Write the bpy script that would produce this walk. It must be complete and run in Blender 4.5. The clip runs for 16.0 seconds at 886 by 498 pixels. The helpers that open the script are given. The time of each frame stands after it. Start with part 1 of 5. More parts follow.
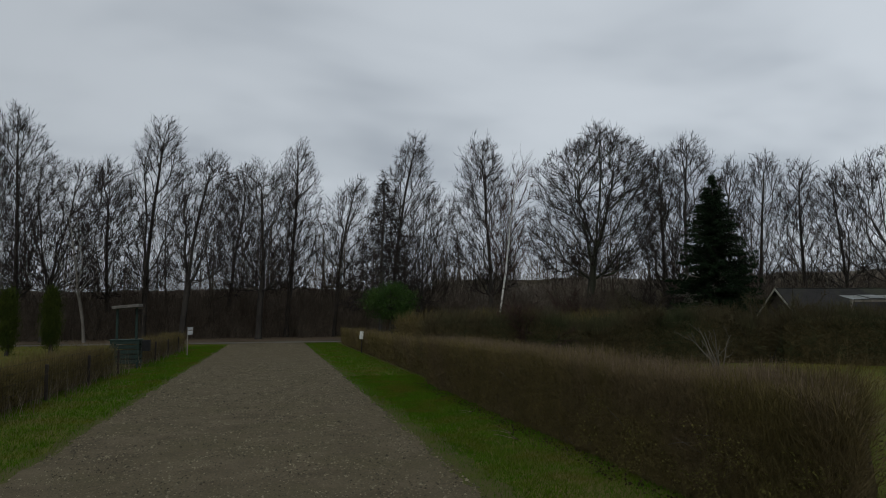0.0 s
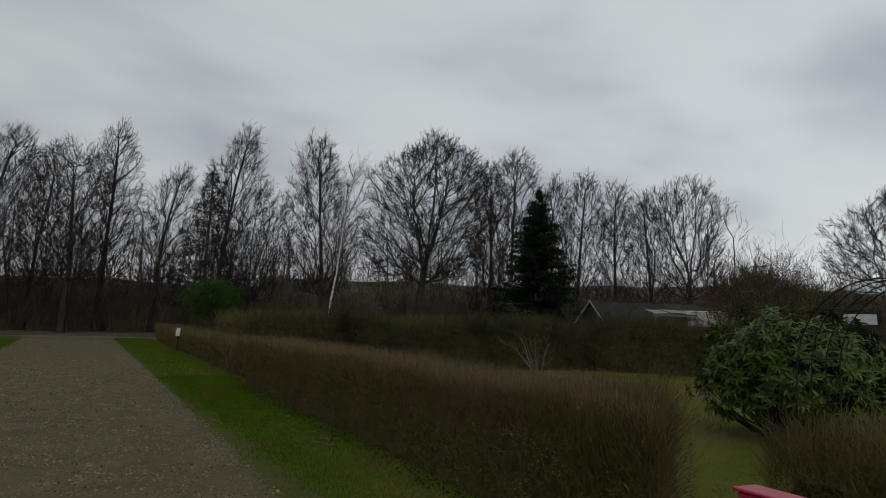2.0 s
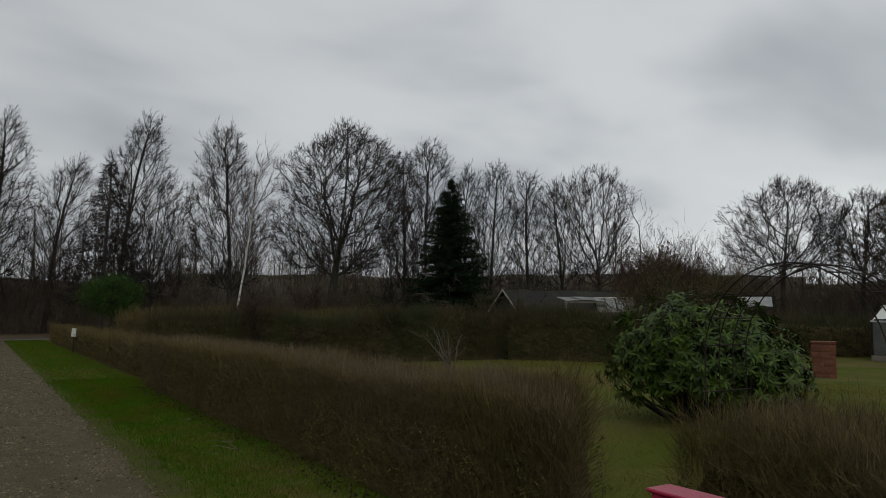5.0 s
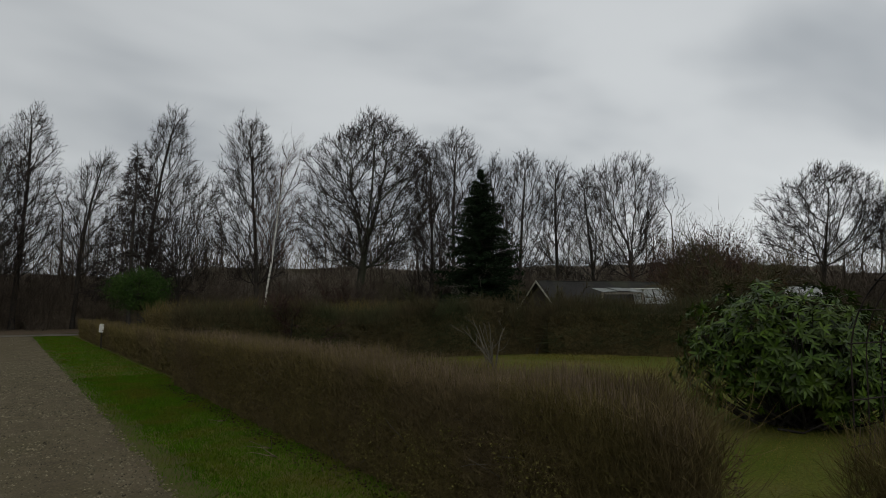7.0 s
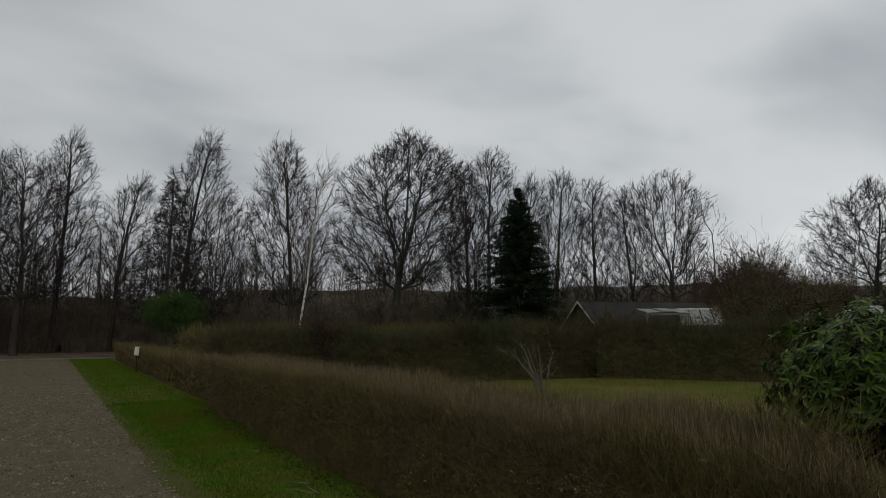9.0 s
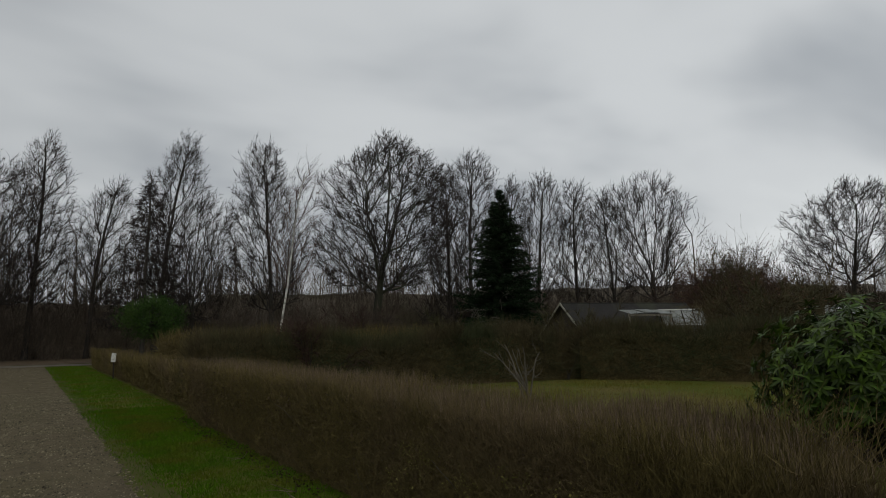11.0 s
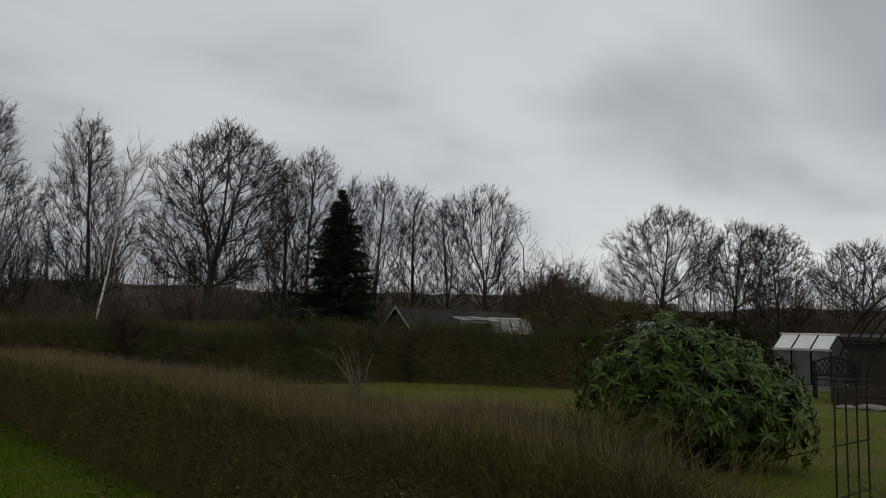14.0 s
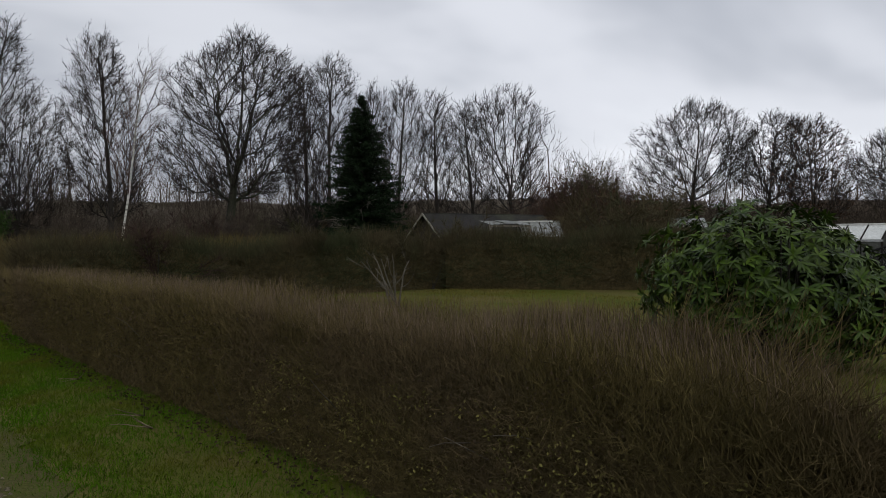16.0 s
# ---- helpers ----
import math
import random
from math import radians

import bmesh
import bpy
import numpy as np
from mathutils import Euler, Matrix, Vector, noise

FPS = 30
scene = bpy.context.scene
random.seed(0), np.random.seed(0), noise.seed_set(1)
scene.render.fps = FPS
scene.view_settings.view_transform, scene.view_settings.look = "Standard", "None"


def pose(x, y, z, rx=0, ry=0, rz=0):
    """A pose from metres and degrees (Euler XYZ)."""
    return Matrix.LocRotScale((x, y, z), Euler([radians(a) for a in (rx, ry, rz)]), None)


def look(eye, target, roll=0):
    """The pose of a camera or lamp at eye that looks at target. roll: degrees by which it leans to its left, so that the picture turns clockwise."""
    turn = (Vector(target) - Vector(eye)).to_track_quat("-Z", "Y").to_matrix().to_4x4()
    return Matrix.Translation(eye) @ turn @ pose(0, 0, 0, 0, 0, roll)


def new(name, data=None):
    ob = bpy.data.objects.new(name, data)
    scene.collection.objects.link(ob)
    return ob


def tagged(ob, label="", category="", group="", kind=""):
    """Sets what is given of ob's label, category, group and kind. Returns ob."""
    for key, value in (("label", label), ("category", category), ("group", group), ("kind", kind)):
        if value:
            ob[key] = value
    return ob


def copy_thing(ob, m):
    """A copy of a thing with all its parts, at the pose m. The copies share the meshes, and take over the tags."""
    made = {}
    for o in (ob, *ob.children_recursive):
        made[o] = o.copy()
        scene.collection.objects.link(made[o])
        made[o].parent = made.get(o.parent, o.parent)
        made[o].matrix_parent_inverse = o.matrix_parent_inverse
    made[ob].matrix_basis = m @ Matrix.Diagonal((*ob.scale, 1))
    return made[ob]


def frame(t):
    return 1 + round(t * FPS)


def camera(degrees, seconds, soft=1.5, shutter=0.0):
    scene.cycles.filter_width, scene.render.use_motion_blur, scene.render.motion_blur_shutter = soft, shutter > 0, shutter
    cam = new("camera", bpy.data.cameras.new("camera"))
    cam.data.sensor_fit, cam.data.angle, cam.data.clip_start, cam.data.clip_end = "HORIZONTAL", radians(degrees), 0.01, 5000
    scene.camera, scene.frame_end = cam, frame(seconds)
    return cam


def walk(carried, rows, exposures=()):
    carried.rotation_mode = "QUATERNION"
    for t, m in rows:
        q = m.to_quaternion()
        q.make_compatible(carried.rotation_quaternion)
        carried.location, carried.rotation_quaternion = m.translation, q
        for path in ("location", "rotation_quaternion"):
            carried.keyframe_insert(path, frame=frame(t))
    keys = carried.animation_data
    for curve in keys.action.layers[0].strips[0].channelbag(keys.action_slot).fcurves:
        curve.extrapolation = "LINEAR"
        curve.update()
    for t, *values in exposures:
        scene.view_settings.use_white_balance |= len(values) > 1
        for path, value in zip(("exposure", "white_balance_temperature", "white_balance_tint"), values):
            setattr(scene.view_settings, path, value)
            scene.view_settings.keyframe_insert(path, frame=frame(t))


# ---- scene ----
cam = camera(61.5, 16.0, soft=0.5)
PATH = [
    (0.0, -0.000, -0.000, 1.590, -12.74, 5.11, 0.39),
    (0.5, 0.110, 0.073, 1.591, -16.98, 4.90, 0.09),
    (1.0, 0.099, 0.181, 1.601, -22.23, 4.95, 0.23),
    (1.5, 0.060, 0.237, 1.613, -24.68, 5.28, -0.21),
    (2.0, 0.132, 0.278, 1.598, -25.78, 5.40, -1.68),
    (2.5, 0.179, 0.234, 1.611, -27.84, 5.46, -1.67),
    (3.0, 0.259, 0.258, 1.596, -29.69, 5.27, -0.44),
    (3.5, 0.245, 0.238, 1.622, -32.75, 5.28, 0.16),
    (4.0, 0.261, 0.252, 1.622, -33.02, 5.31, -0.19),
    (6.5, 0.464, 1.171, 1.620, -30.85, 3.84, 0.05),
    (7.0, 0.503, 1.380, 1.624, -30.42, 4.24, 0.22),
    (7.5, 0.619, 1.570, 1.612, -26.55, 5.56, -0.05),
    (8.0, 0.648, 1.747, 1.602, -26.97, 5.62, -0.13),
    (8.5, 0.634, 1.949, 1.621, -27.60, 5.82, 0.16),
    (11.0, 0.691, 2.285, 1.606, -29.38, 6.16, 0.92),
    (11.5, 0.655, 2.268, 1.619, -32.65, 6.27, 0.10),
    (12.0, 0.631, 2.267, 1.620, -36.00, 6.40, -0.53),
    (12.5, 0.634, 2.274, 1.609, -37.56, 6.54, -0.71),
    (13.0, 0.629, 2.276, 1.600, -40.33, 6.74, -1.00),
    (13.5, 0.618, 2.292, 1.593, -41.55, 6.75, -1.41),
    (14.0, 0.648, 2.326, 1.581, -42.13, 6.41, -1.61),
    (14.5, 0.748, 2.460, 1.568, -40.91, 4.91, -1.10),
    (15.0, 0.846, 2.621, 1.556, -39.35, 1.80, -1.28),
    (15.5, 0.919, 2.872, 1.529, -39.86, -0.29, 0.54),
    (16.0, 0.930, 3.026, 1.534, -40.42, -0.73, 0.55),
]
EXPOSURES = [(0.0, 0.26, 6250, 4), (1.5, 0.23, 6500, 4), (4.2, 0.24, 6650, 4), (14.3, 0.24, 6700, 5), (15.3, 0.45, 6550, 8), (16.0, 0.56, 6450, 9)]
walk(cam, [(t, pose(x, y, z, 90 + pitch, roll, yaw)) for t, x, y, z, yaw, pitch, roll in PATH], EXPOSURES)

# ---- light: overcast winter dusk ----
world = bpy.data.worlds.new("overcast_sky")
scene.world = world
world.use_nodes = True
wn, wl = world.node_tree.nodes, world.node_tree.links
wn.clear()


def wnode(kind, **inputs):
    n = wn.new(kind)
    for k, v in inputs.items():
        n.inputs[k.replace("_", " ")].default_value = v
    return n


sky = wn.new("ShaderNodeTexSky")
sky.sky_type, sky.sun_disc = "NISHITA", False
sky.sun_elevation, sky.sun_rotation = radians(42), radians(205)
sky.air_density, sky.dust_density = 1.0, 4.0
sky_bg = wnode("ShaderNodeBackground", Strength=0.05)
wl.new(sky.outputs["Color"], sky_bg.inputs["Color"])
coord = wn.new("ShaderNodeTexCoord")
sep = wn.new("ShaderNodeSeparateXYZ")
wl.new(coord.outputs["Generated"], sep.inputs[0])
# cloud deck: directions flattened on a plane above
lift = wn.new("ShaderNodeMath")
lift.operation = "MAXIMUM"
lift.inputs[1].default_value = 0.0
wl.new(sep.outputs["Z"], lift.inputs[0])
lift2 = wn.new("ShaderNodeMath")
lift2.operation = "ADD"
lift2.inputs[1].default_value = 0.28
wl.new(lift.outputs[0], lift2.inputs[0])
flat = wn.new("ShaderNodeVectorMath")
flat.operation = "DIVIDE"
comb = wn.new("ShaderNodeCombineXYZ")
for i in range(3):
    wl.new(lift2.outputs[0], comb.inputs[i])
wl.new(coord.outputs["Generated"], flat.inputs[0])
wl.new(comb.outputs[0], flat.inputs[1])
cloud_map = wn.new("ShaderNodeMapping")
cloud_map.inputs["Location"].default_value = (3.1, 1.7, 0.0)
cloud_map.inputs["Rotation"].default_value = (0, 0, radians(-25))
cloud_map.inputs["Scale"].default_value = (0.9, 1.15, 1.0)
wl.new(flat.outputs[0], cloud_map.inputs[0])
clouds = wnode("ShaderNodeTexNoise", Scale=1.05, Detail=4.0, Roughness=0.45, Distortion=0.2)
wl.new(cloud_map.outputs[0], clouds.inputs["Vector"])
ramp = wn.new("ShaderNodeValToRGB")
ramp.color_ramp.interpolation = "EASE"
e = ramp.color_ramp.elements
e[0].position, e[0].color = 0.27, (0.31, 0.325, 0.365, 1)
e[1].position, e[1].color = 0.73, (0.68, 0.69, 0.725, 1)
mid = e.new(0.5)
mid.color = (0.50, 0.51, 0.55, 1)
wl.new(clouds.outputs["Fac"], ramp.inputs[0])
# the deck is thickest overhead, thinner towards the horizon
thin = wn.new("ShaderNodeMapRange")
thin.interpolation_type = "SMOOTHSTEP"
for k, v in (("From Min", 0.22), ("From Max", 0.95), ("To Min", 1.0), ("To Max", 0.95)):
    thin.inputs[k].default_value = v
wl.new(sep.outputs["Z"], thin.inputs["Value"])
# and lighter over the fields to the east than over the wood
east = wn.new("ShaderNodeVectorMath")
east.operation = "DOT_PRODUCT"
east.inputs[1].default_value = (math.sin(radians(65)), math.cos(radians(65)), 0.0)
wl.new(coord.outputs["Generated"], east.inputs[0])
side_light = wn.new("ShaderNodeMapRange")
for k, v in (("From Min", 0.0), ("From Max", 1.0), ("To Min", 0.82), ("To Max", 1.10)):
    side_light.inputs[k].default_value = v
wl.new(east.outputs["Value"], side_light.inputs["Value"])
strength = wn.new("ShaderNodeMath")
strength.operation = "MULTIPLY"
wl.new(thin.outputs[0], strength.inputs[0])
wl.new(side_light.outputs[0], strength.inputs[1])
deck = wn.new("ShaderNodeBackground")
wl.new(ramp.outputs[0], deck.inputs["Color"])
wl.new(strength.outputs[0], deck.inputs["Strength"])
both = wn.new("ShaderNodeMixShader")
both.inputs[0].default_value = 0.93
wl.new(sky_bg.outputs[0], both.inputs[1])
wl.new(deck.outputs[0], both.inputs[2])
wout = wn.new("ShaderNodeOutputWorld")
wl.new(both.outputs[0], wout.inputs[0])

sun = new("sun", bpy.data.lights.new("sun", "SUN"))
sun.data.energy, sun.data.angle, sun.data.color = 0.5, radians(40), (1.0, 0.97, 0.92)
sun.matrix_world = look((0, 0, 40), (-30 * math.sin(radians(205)), -30 * math.cos(radians(205)), 13.0))


# ---- materials ----
def mat(name, a, b, scale=6.0, fine=60.0, rough=0.85, bump=0.3, island=0.0, stretch=(1, 1, 1), metal=0.0, obj=0.0, spec=0.3, c=None, cscale=0.8, depth=0.02):
    """Two colours mixed by noise at two scales, with relief; island or obj: how far pieces differ in brightness; c: a third colour in large patches."""
    m = bpy.data.materials.new(name)
    m.use_nodes = True
    n, l = m.node_tree.nodes, m.node_tree.links
    bs = n["Principled BSDF"]
    bs.inputs["Roughness"].default_value, bs.inputs["Metallic"].default_value = rough, metal
    bs.inputs["Specular IOR Level"].default_value = spec
    tc, mp = n.new("ShaderNodeTexCoord"), n.new("ShaderNodeMapping")
    mp.inputs["Scale"].default_value = stretch
    l.new(tc.outputs["Object"], mp.inputs[0])

    def tex(s, detail):
        t = n.new("ShaderNodeTexNoise")
        t.inputs["Scale"].default_value, t.inputs["Detail"].default_value, t.inputs["Roughness"].default_value = s, detail, 0.6
        l.new(mp.outputs[0], t.inputs["Vector"])
        return t.outputs["Fac"]

    def spread(src, lo, hi):
        r = n.new("ShaderNodeMapRange")
        r.inputs["From Min"].default_value, r.inputs["From Max"].default_value = lo, hi
        l.new(src, r.inputs["Value"])
        return r.outputs[0]

    def blend(fac, x, y, mode="MIX"):
        k = n.new("ShaderNodeMix")
        k.data_type, k.blend_type = "RGBA", mode
        for sock, v in ((k.inputs[0], fac), (k.inputs[6], x), (k.inputs[7], y)):
            if isinstance(v, (tuple, float)):
                sock.default_value = v if isinstance(v, float) else (*v, 1)
            else:
                l.new(v, sock)
        return k.outputs[2]

    coarse, grain = tex(scale, 4.0), tex(fine, 3.0)
    col = blend(spread(coarse, 0.32, 0.68), a, b)
    if c:
        col = blend(spread(tex(cscale, 3.0), 0.45, 0.65), col, c)
    shade = n.new("ShaderNodeMapRange")
    for k, v in (("From Min", 0.25), ("From Max", 0.75), ("To Min", 0.65), ("To Max", 1.35)):
        shade.inputs[k].default_value = v
    l.new(grain, shade.inputs["Value"])
    hue = n.new("ShaderNodeHueSaturation")
    l.new(shade.outputs[0], hue.inputs["Value"])
    l.new(col, hue.inputs["Color"])
    out = hue.outputs[0]
    if island or obj:
        src = n.new("ShaderNodeNewGeometry").outputs["Random Per Island"] if island else n.new("ShaderNodeObjectInfo").outputs["Random"]
        amount = island or obj
        r = n.new("ShaderNodeMapRange")
        r.inputs["To Min"].default_value, r.inputs["To Max"].default_value = 1 - amount, 1 + amount
        l.new(src, r.inputs["Value"])
        h2 = n.new("ShaderNodeHueSaturation")
        l.new(r.outputs[0], h2.inputs["Value"])
        l.new(out, h2.inputs["Color"])
        out = h2.outputs[0]
    l.new(out, bs.inputs["Base Color"])
    if bump:
        bp = n.new("ShaderNodeBump")
        bp.inputs["Strength"].default_value, bp.inputs["Distance"].default_value = bump, depth
        add = n.new("ShaderNodeMath")
        add.operation = "ADD"
        l.new(coarse, add.inputs[0])
        l.new(grain, add.inputs[1])
        l.new(add.outputs[0], bp.inputs["Height"])
        l.new(bp.outputs[0], bs.inputs["Normal"])
    return m


M_GRASS = mat("turf", (0.058, 0.076, 0.009), (0.086, 0.092, 0.017), 1.6, 45, 0.95, 0.6, c=(0.105, 0.090, 0.032), cscale=0.5, spec=0.06)
M_LAWN = mat("lawn_blades", (0.096, 0.092, 0.017), (0.150, 0.126, 0.036), 0.9, 30, 0.9, 0, island=0.2, spec=0.06)
M_VERGE = mat("verge_blades", (0.038, 0.096, 0.003), (0.060, 0.116, 0.005), 0.8, 30, 0.9, 0, island=0.18, c=(0.080, 0.086, 0.010), cscale=0.9, spec=0.06)
M_GRAVEL = mat("wet_gravel", (0.067, 0.053, 0.031), (0.112, 0.091, 0.056), 1.6, 42, 0.95, 0.7, c=(0.080, 0.067, 0.036), cscale=0.7, depth=0.012, spec=0.12)
M_STONE = mat("gravel_stones", (0.050, 0.042, 0.026), (0.165, 0.143, 0.094), 8, 90, 0.9, 0.2, island=0.55, spec=0.12)
M_SOIL = mat("worn_verge_soil", (0.074, 0.064, 0.028), (0.064, 0.076, 0.014), 2.5, 60, 0.95, 0.7, spec=0.06)
M_LITTER = mat("leaf_litter", (0.050, 0.034, 0.018), (0.092, 0.064, 0.036), 5, 50, 0.9, 0.4, island=0.4)
M_ROT = mat("rotting_leaves", (0.026, 0.019, 0.010), (0.048, 0.036, 0.020), 5, 50, 0.9, 0.4, island=0.4, spec=0.1)
M_BARK = mat("grey_brown_bark", (0.020, 0.017, 0.015), (0.044, 0.038, 0.032), 3, 30, 0.9, 0.5, stretch=(1, 1, 0.3))
M_MOSSBARK = mat("mossy_bark", (0.017, 0.015, 0.013), (0.034, 0.033, 0.024), 2.5, 30, 0.9, 0.5, stretch=(1, 1, 0.3), c=(0.036, 0.042, 0.020), cscale=0.7)
M_PALEBARK = mat("pale_bark", (0.105, 0.095, 0.080), (0.17, 0.155, 0.135), 3, 30, 0.85, 0.3, stretch=(1, 1, 0.4))
M_BIRCHBARK = mat("birch_bark", (0.62, 0.60, 0.55), (0.42, 0.40, 0.36), 2.2, 14, 0.8, 0.3, stretch=(1, 1, 2.5), c=(0.10, 0.09, 0.08), cscale=3.5)
M_TWIG = mat("bare_twigs", (0.020, 0.017, 0.015), (0.036, 0.030, 0.027), 0.6, 9, 0.9, 0, island=0.25, spec=0.06)
M_TWIGRED = mat("reddish_twigs", (0.042, 0.026, 0.021), (0.068, 0.045, 0.037), 0.6, 9, 0.9, 0, island=0.25, spec=0.06)
M_HEDGETWIG = mat("hedge_shoots", (0.082, 0.066, 0.026), (0.130, 0.104, 0.040), 1.4, 12, 0.92, 0, island=0.32, c=(0.100, 0.076, 0.040), cscale=0.7, spec=0.06)
M_HEDGETIP = mat("hedge_shoot_tips", (0.100, 0.074, 0.052), (0.152, 0.114, 0.082), 1.4, 12, 0.85, 0, island=0.35, spec=0.06)
M_HEDGECORE = mat("hedge_interior", (0.064, 0.050, 0.023), (0.125, 0.098, 0.046), 14, 70, 0.98, 1.0, spec=0.05, depth=0.06)
M_DARKTWIG = mat("dark_hedge_shoots", (0.048, 0.039, 0.021), (0.080, 0.065, 0.036), 0.9, 8, 0.92, 0, island=0.3, c=(0.040, 0.048, 0.022), cscale=0.5, spec=0.06)
M_BRUSH = mat("thicket_mass", (0.090, 0.072, 0.054), (0.140, 0.113, 0.087), 0.9, 7, 0.98, 1.0, spec=0.05, depth=0.3)
# brushwood of the far bank, with distance haze mixed into its colour
M_HAZYBANK = mat("hazy_bank_brush", (0.120, 0.103, 0.082), (0.180, 0.156, 0.126), 0.9, 7, 0.98, 1.0, spec=0.05, c=(0.075, 0.066, 0.040), cscale=0.25, depth=0.3)
M_BRUSHTWIG = mat("thicket_twigs", (0.058, 0.046, 0.036), (0.092, 0.074, 0.059), 0.4, 9, 0.95, 0, island=0.3, spec=0.05)
M_NEEDLE = mat("spruce_needles", (0.005, 0.013, 0.004), (0.010, 0.021, 0.007), 1.2, 9, 0.9, 0, island=0.35, spec=0.15)
M_PINE = mat("pine_needles", (0.018, 0.044, 0.008), (0.042, 0.074, 0.014), 1.5, 9, 0.9, 0, island=0.35, spec=0.15)
M_THUJA = mat("thuja_sprays", (0.025, 0.037, 0.007), (0.050, 0.062, 0.012), 1.5, 9, 0.9, 0, island=0.35, spec=0.06)
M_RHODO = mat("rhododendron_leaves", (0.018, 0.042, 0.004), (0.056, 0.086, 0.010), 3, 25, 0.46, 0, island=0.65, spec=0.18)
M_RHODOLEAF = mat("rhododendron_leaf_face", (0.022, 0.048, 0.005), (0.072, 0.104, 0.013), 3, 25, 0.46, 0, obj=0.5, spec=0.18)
M_SHRUBBARK = mat("greyish_shrub_bark", (0.085, 0.075, 0.060), (0.14, 0.125, 0.10), 4, 40, 0.9, 0.3, spec=0.05)
M_DRYLEAF = mat("withered_leaves", (0.050, 0.028, 0.018), (0.090, 0.052, 0.032), 2, 20, 0.9, 0, island=0.4, spec=0.06)
M_YELLOWLEAF = mat("yellowing_leaves", (0.10, 0.095, 0.026), (0.17, 0.15, 0.050), 2, 20, 0.8, 0, island=0.4, spec=0.06)
M_REED = mat("dry_stalks", (0.10, 0.080, 0.050), (0.16, 0.13, 0.085), 2, 20, 0.9, 0, island=0.4)
M_WHITE = mat("weathered_white_paint", (0.48, 0.48, 0.45), (0.60, 0.60, 0.57), 3, 40, 0.6, 0.15)
M_OLDPAINT = mat("dull_old_paint", (0.20, 0.19, 0.16), (0.30, 0.29, 0.25), 3, 40, 0.8, 0.2, spec=0.1)
M_OLDPOLY = mat("grimy_sheet", (0.13, 0.14, 0.14), (0.26, 0.27, 0.27), 2.0, 14, 0.55, 0.1, c=(0.15, 0.16, 0.14), cscale=1.2, spec=0.25)
M_POLY = mat("milky_corrugated_sheet", (0.46, 0.48, 0.46), (0.60, 0.62, 0.61), 2.0, 30, 0.35, 0.1, c=(0.48, 0.50, 0.46), cscale=1.2, spec=0.5)
M_FELT = mat("roofing_felt", (0.012, 0.011, 0.010), (0.021, 0.019, 0.018), 2, 50, 0.9, 0.4, c=(0.030, 0.032, 0.020), cscale=0.8)
M_DARKWOOD = mat("dark_stained_boards", (0.017, 0.013, 0.010), (0.032, 0.024, 0.018), 3, 40, 0.8, 0.4, stretch=(1, 1, 0.2))
M_WOOD = mat("grey_weathered_wood", (0.14, 0.12, 0.10), (0.22, 0.20, 0.17), 4, 50, 0.85, 0.4, stretch=(1, 1, 0.25))
M_GREYBOARD = mat("dark_grey_boards", (0.085, 0.078, 0.070), (0.140, 0.130, 0.118), 4, 50, 0.9, 0.4, spec=0.1)
M_GREENPAINT = mat("faded_green_paint", (0.006, 0.018, 0.014), (0.011, 0.028, 0.021), 4, 40, 0.6, 0.2)
M_BLACK = mat("black_lacquer", (0.010, 0.010, 0.011), (0.018, 0.018, 0.018), 6, 60, 0.7, 0.1, spec=0.12)
M_RUSTIRON = mat("dark_rusty_iron", (0.014, 0.012, 0.011), (0.030, 0.022, 0.018), 12, 90, 0.85, 0.3, spec=0.15)
M_BRICK = mat("red_brick", (0.105, 0.040, 0.022), (0.150, 0.058, 0.032), 8, 60, 0.9, 0.4, obj=0.25)
M_MORTAR = mat("mortar", (0.11, 0.045, 0.03), (0.14, 0.06, 0.04), 8, 60, 0.95, 0.4)
M_FIELDSTONE = mat("field_stone", (0.13, 0.115, 0.10), (0.20, 0.175, 0.155), 5, 50, 0.9, 0.4)
M_DIMGLASS = mat("dusty_grey_panes", (0.060, 0.062, 0.058), (0.105, 0.108, 0.100), 3, 40, 0.5, 0.1, spec=0.25)
M_RED = mat("crimson_lacquer", (0.27, 0.006, 0.034), (0.34, 0.010, 0.048), 5, 80, 0.45, 0.05, spec=0.5)
M_TARMAC = mat("pale_lane", (0.085, 0.074, 0.058), (0.12, 0.105, 0.083), 1.0, 30, 0.9, 0.4)
M_SHEETGREY = mat("grey_sheet_roof", (0.30, 0.31, 0.32), (0.42, 0.43, 0.44), 2, 30, 0.5, 0.2)


# ---- building helpers ----
def mesh_np(name, verts, faces, material, smooth=False):
    """A mesh from arrays of vertices (n, 3) and faces (m, 3 or 4)."""
    verts, faces = np.asarray(verts, np.float32), np.asarray(faces, np.int32)
    me = bpy.data.meshes.new(name)
    k = faces.shape[1]
    me.vertices.add(len(verts))
    me.vertices.foreach_set("co", verts.ravel())
    me.loops.add(faces.size)
    me.loops.foreach_set("vertex_index", faces.ravel())
    me.polygons.add(len(faces))
    me.polygons.foreach_set("loop_start", np.arange(0, faces.size, k, dtype=np.int32))
    if smooth:
        me.polygons.foreach_set("use_smooth", np.ones(len(faces), bool))
    me.update(calc_edges=True)
    me.materials.append(material)
    return me


def thing(name, label, category, at=(0, 0, 0), turn=0.0, group="", kind=""):
    ob = new(name)
    ob.empty_display_size = 0.2
    ob.matrix_world = pose(*at, 0, 0, turn)
    return tagged(ob, label, category, group, kind)


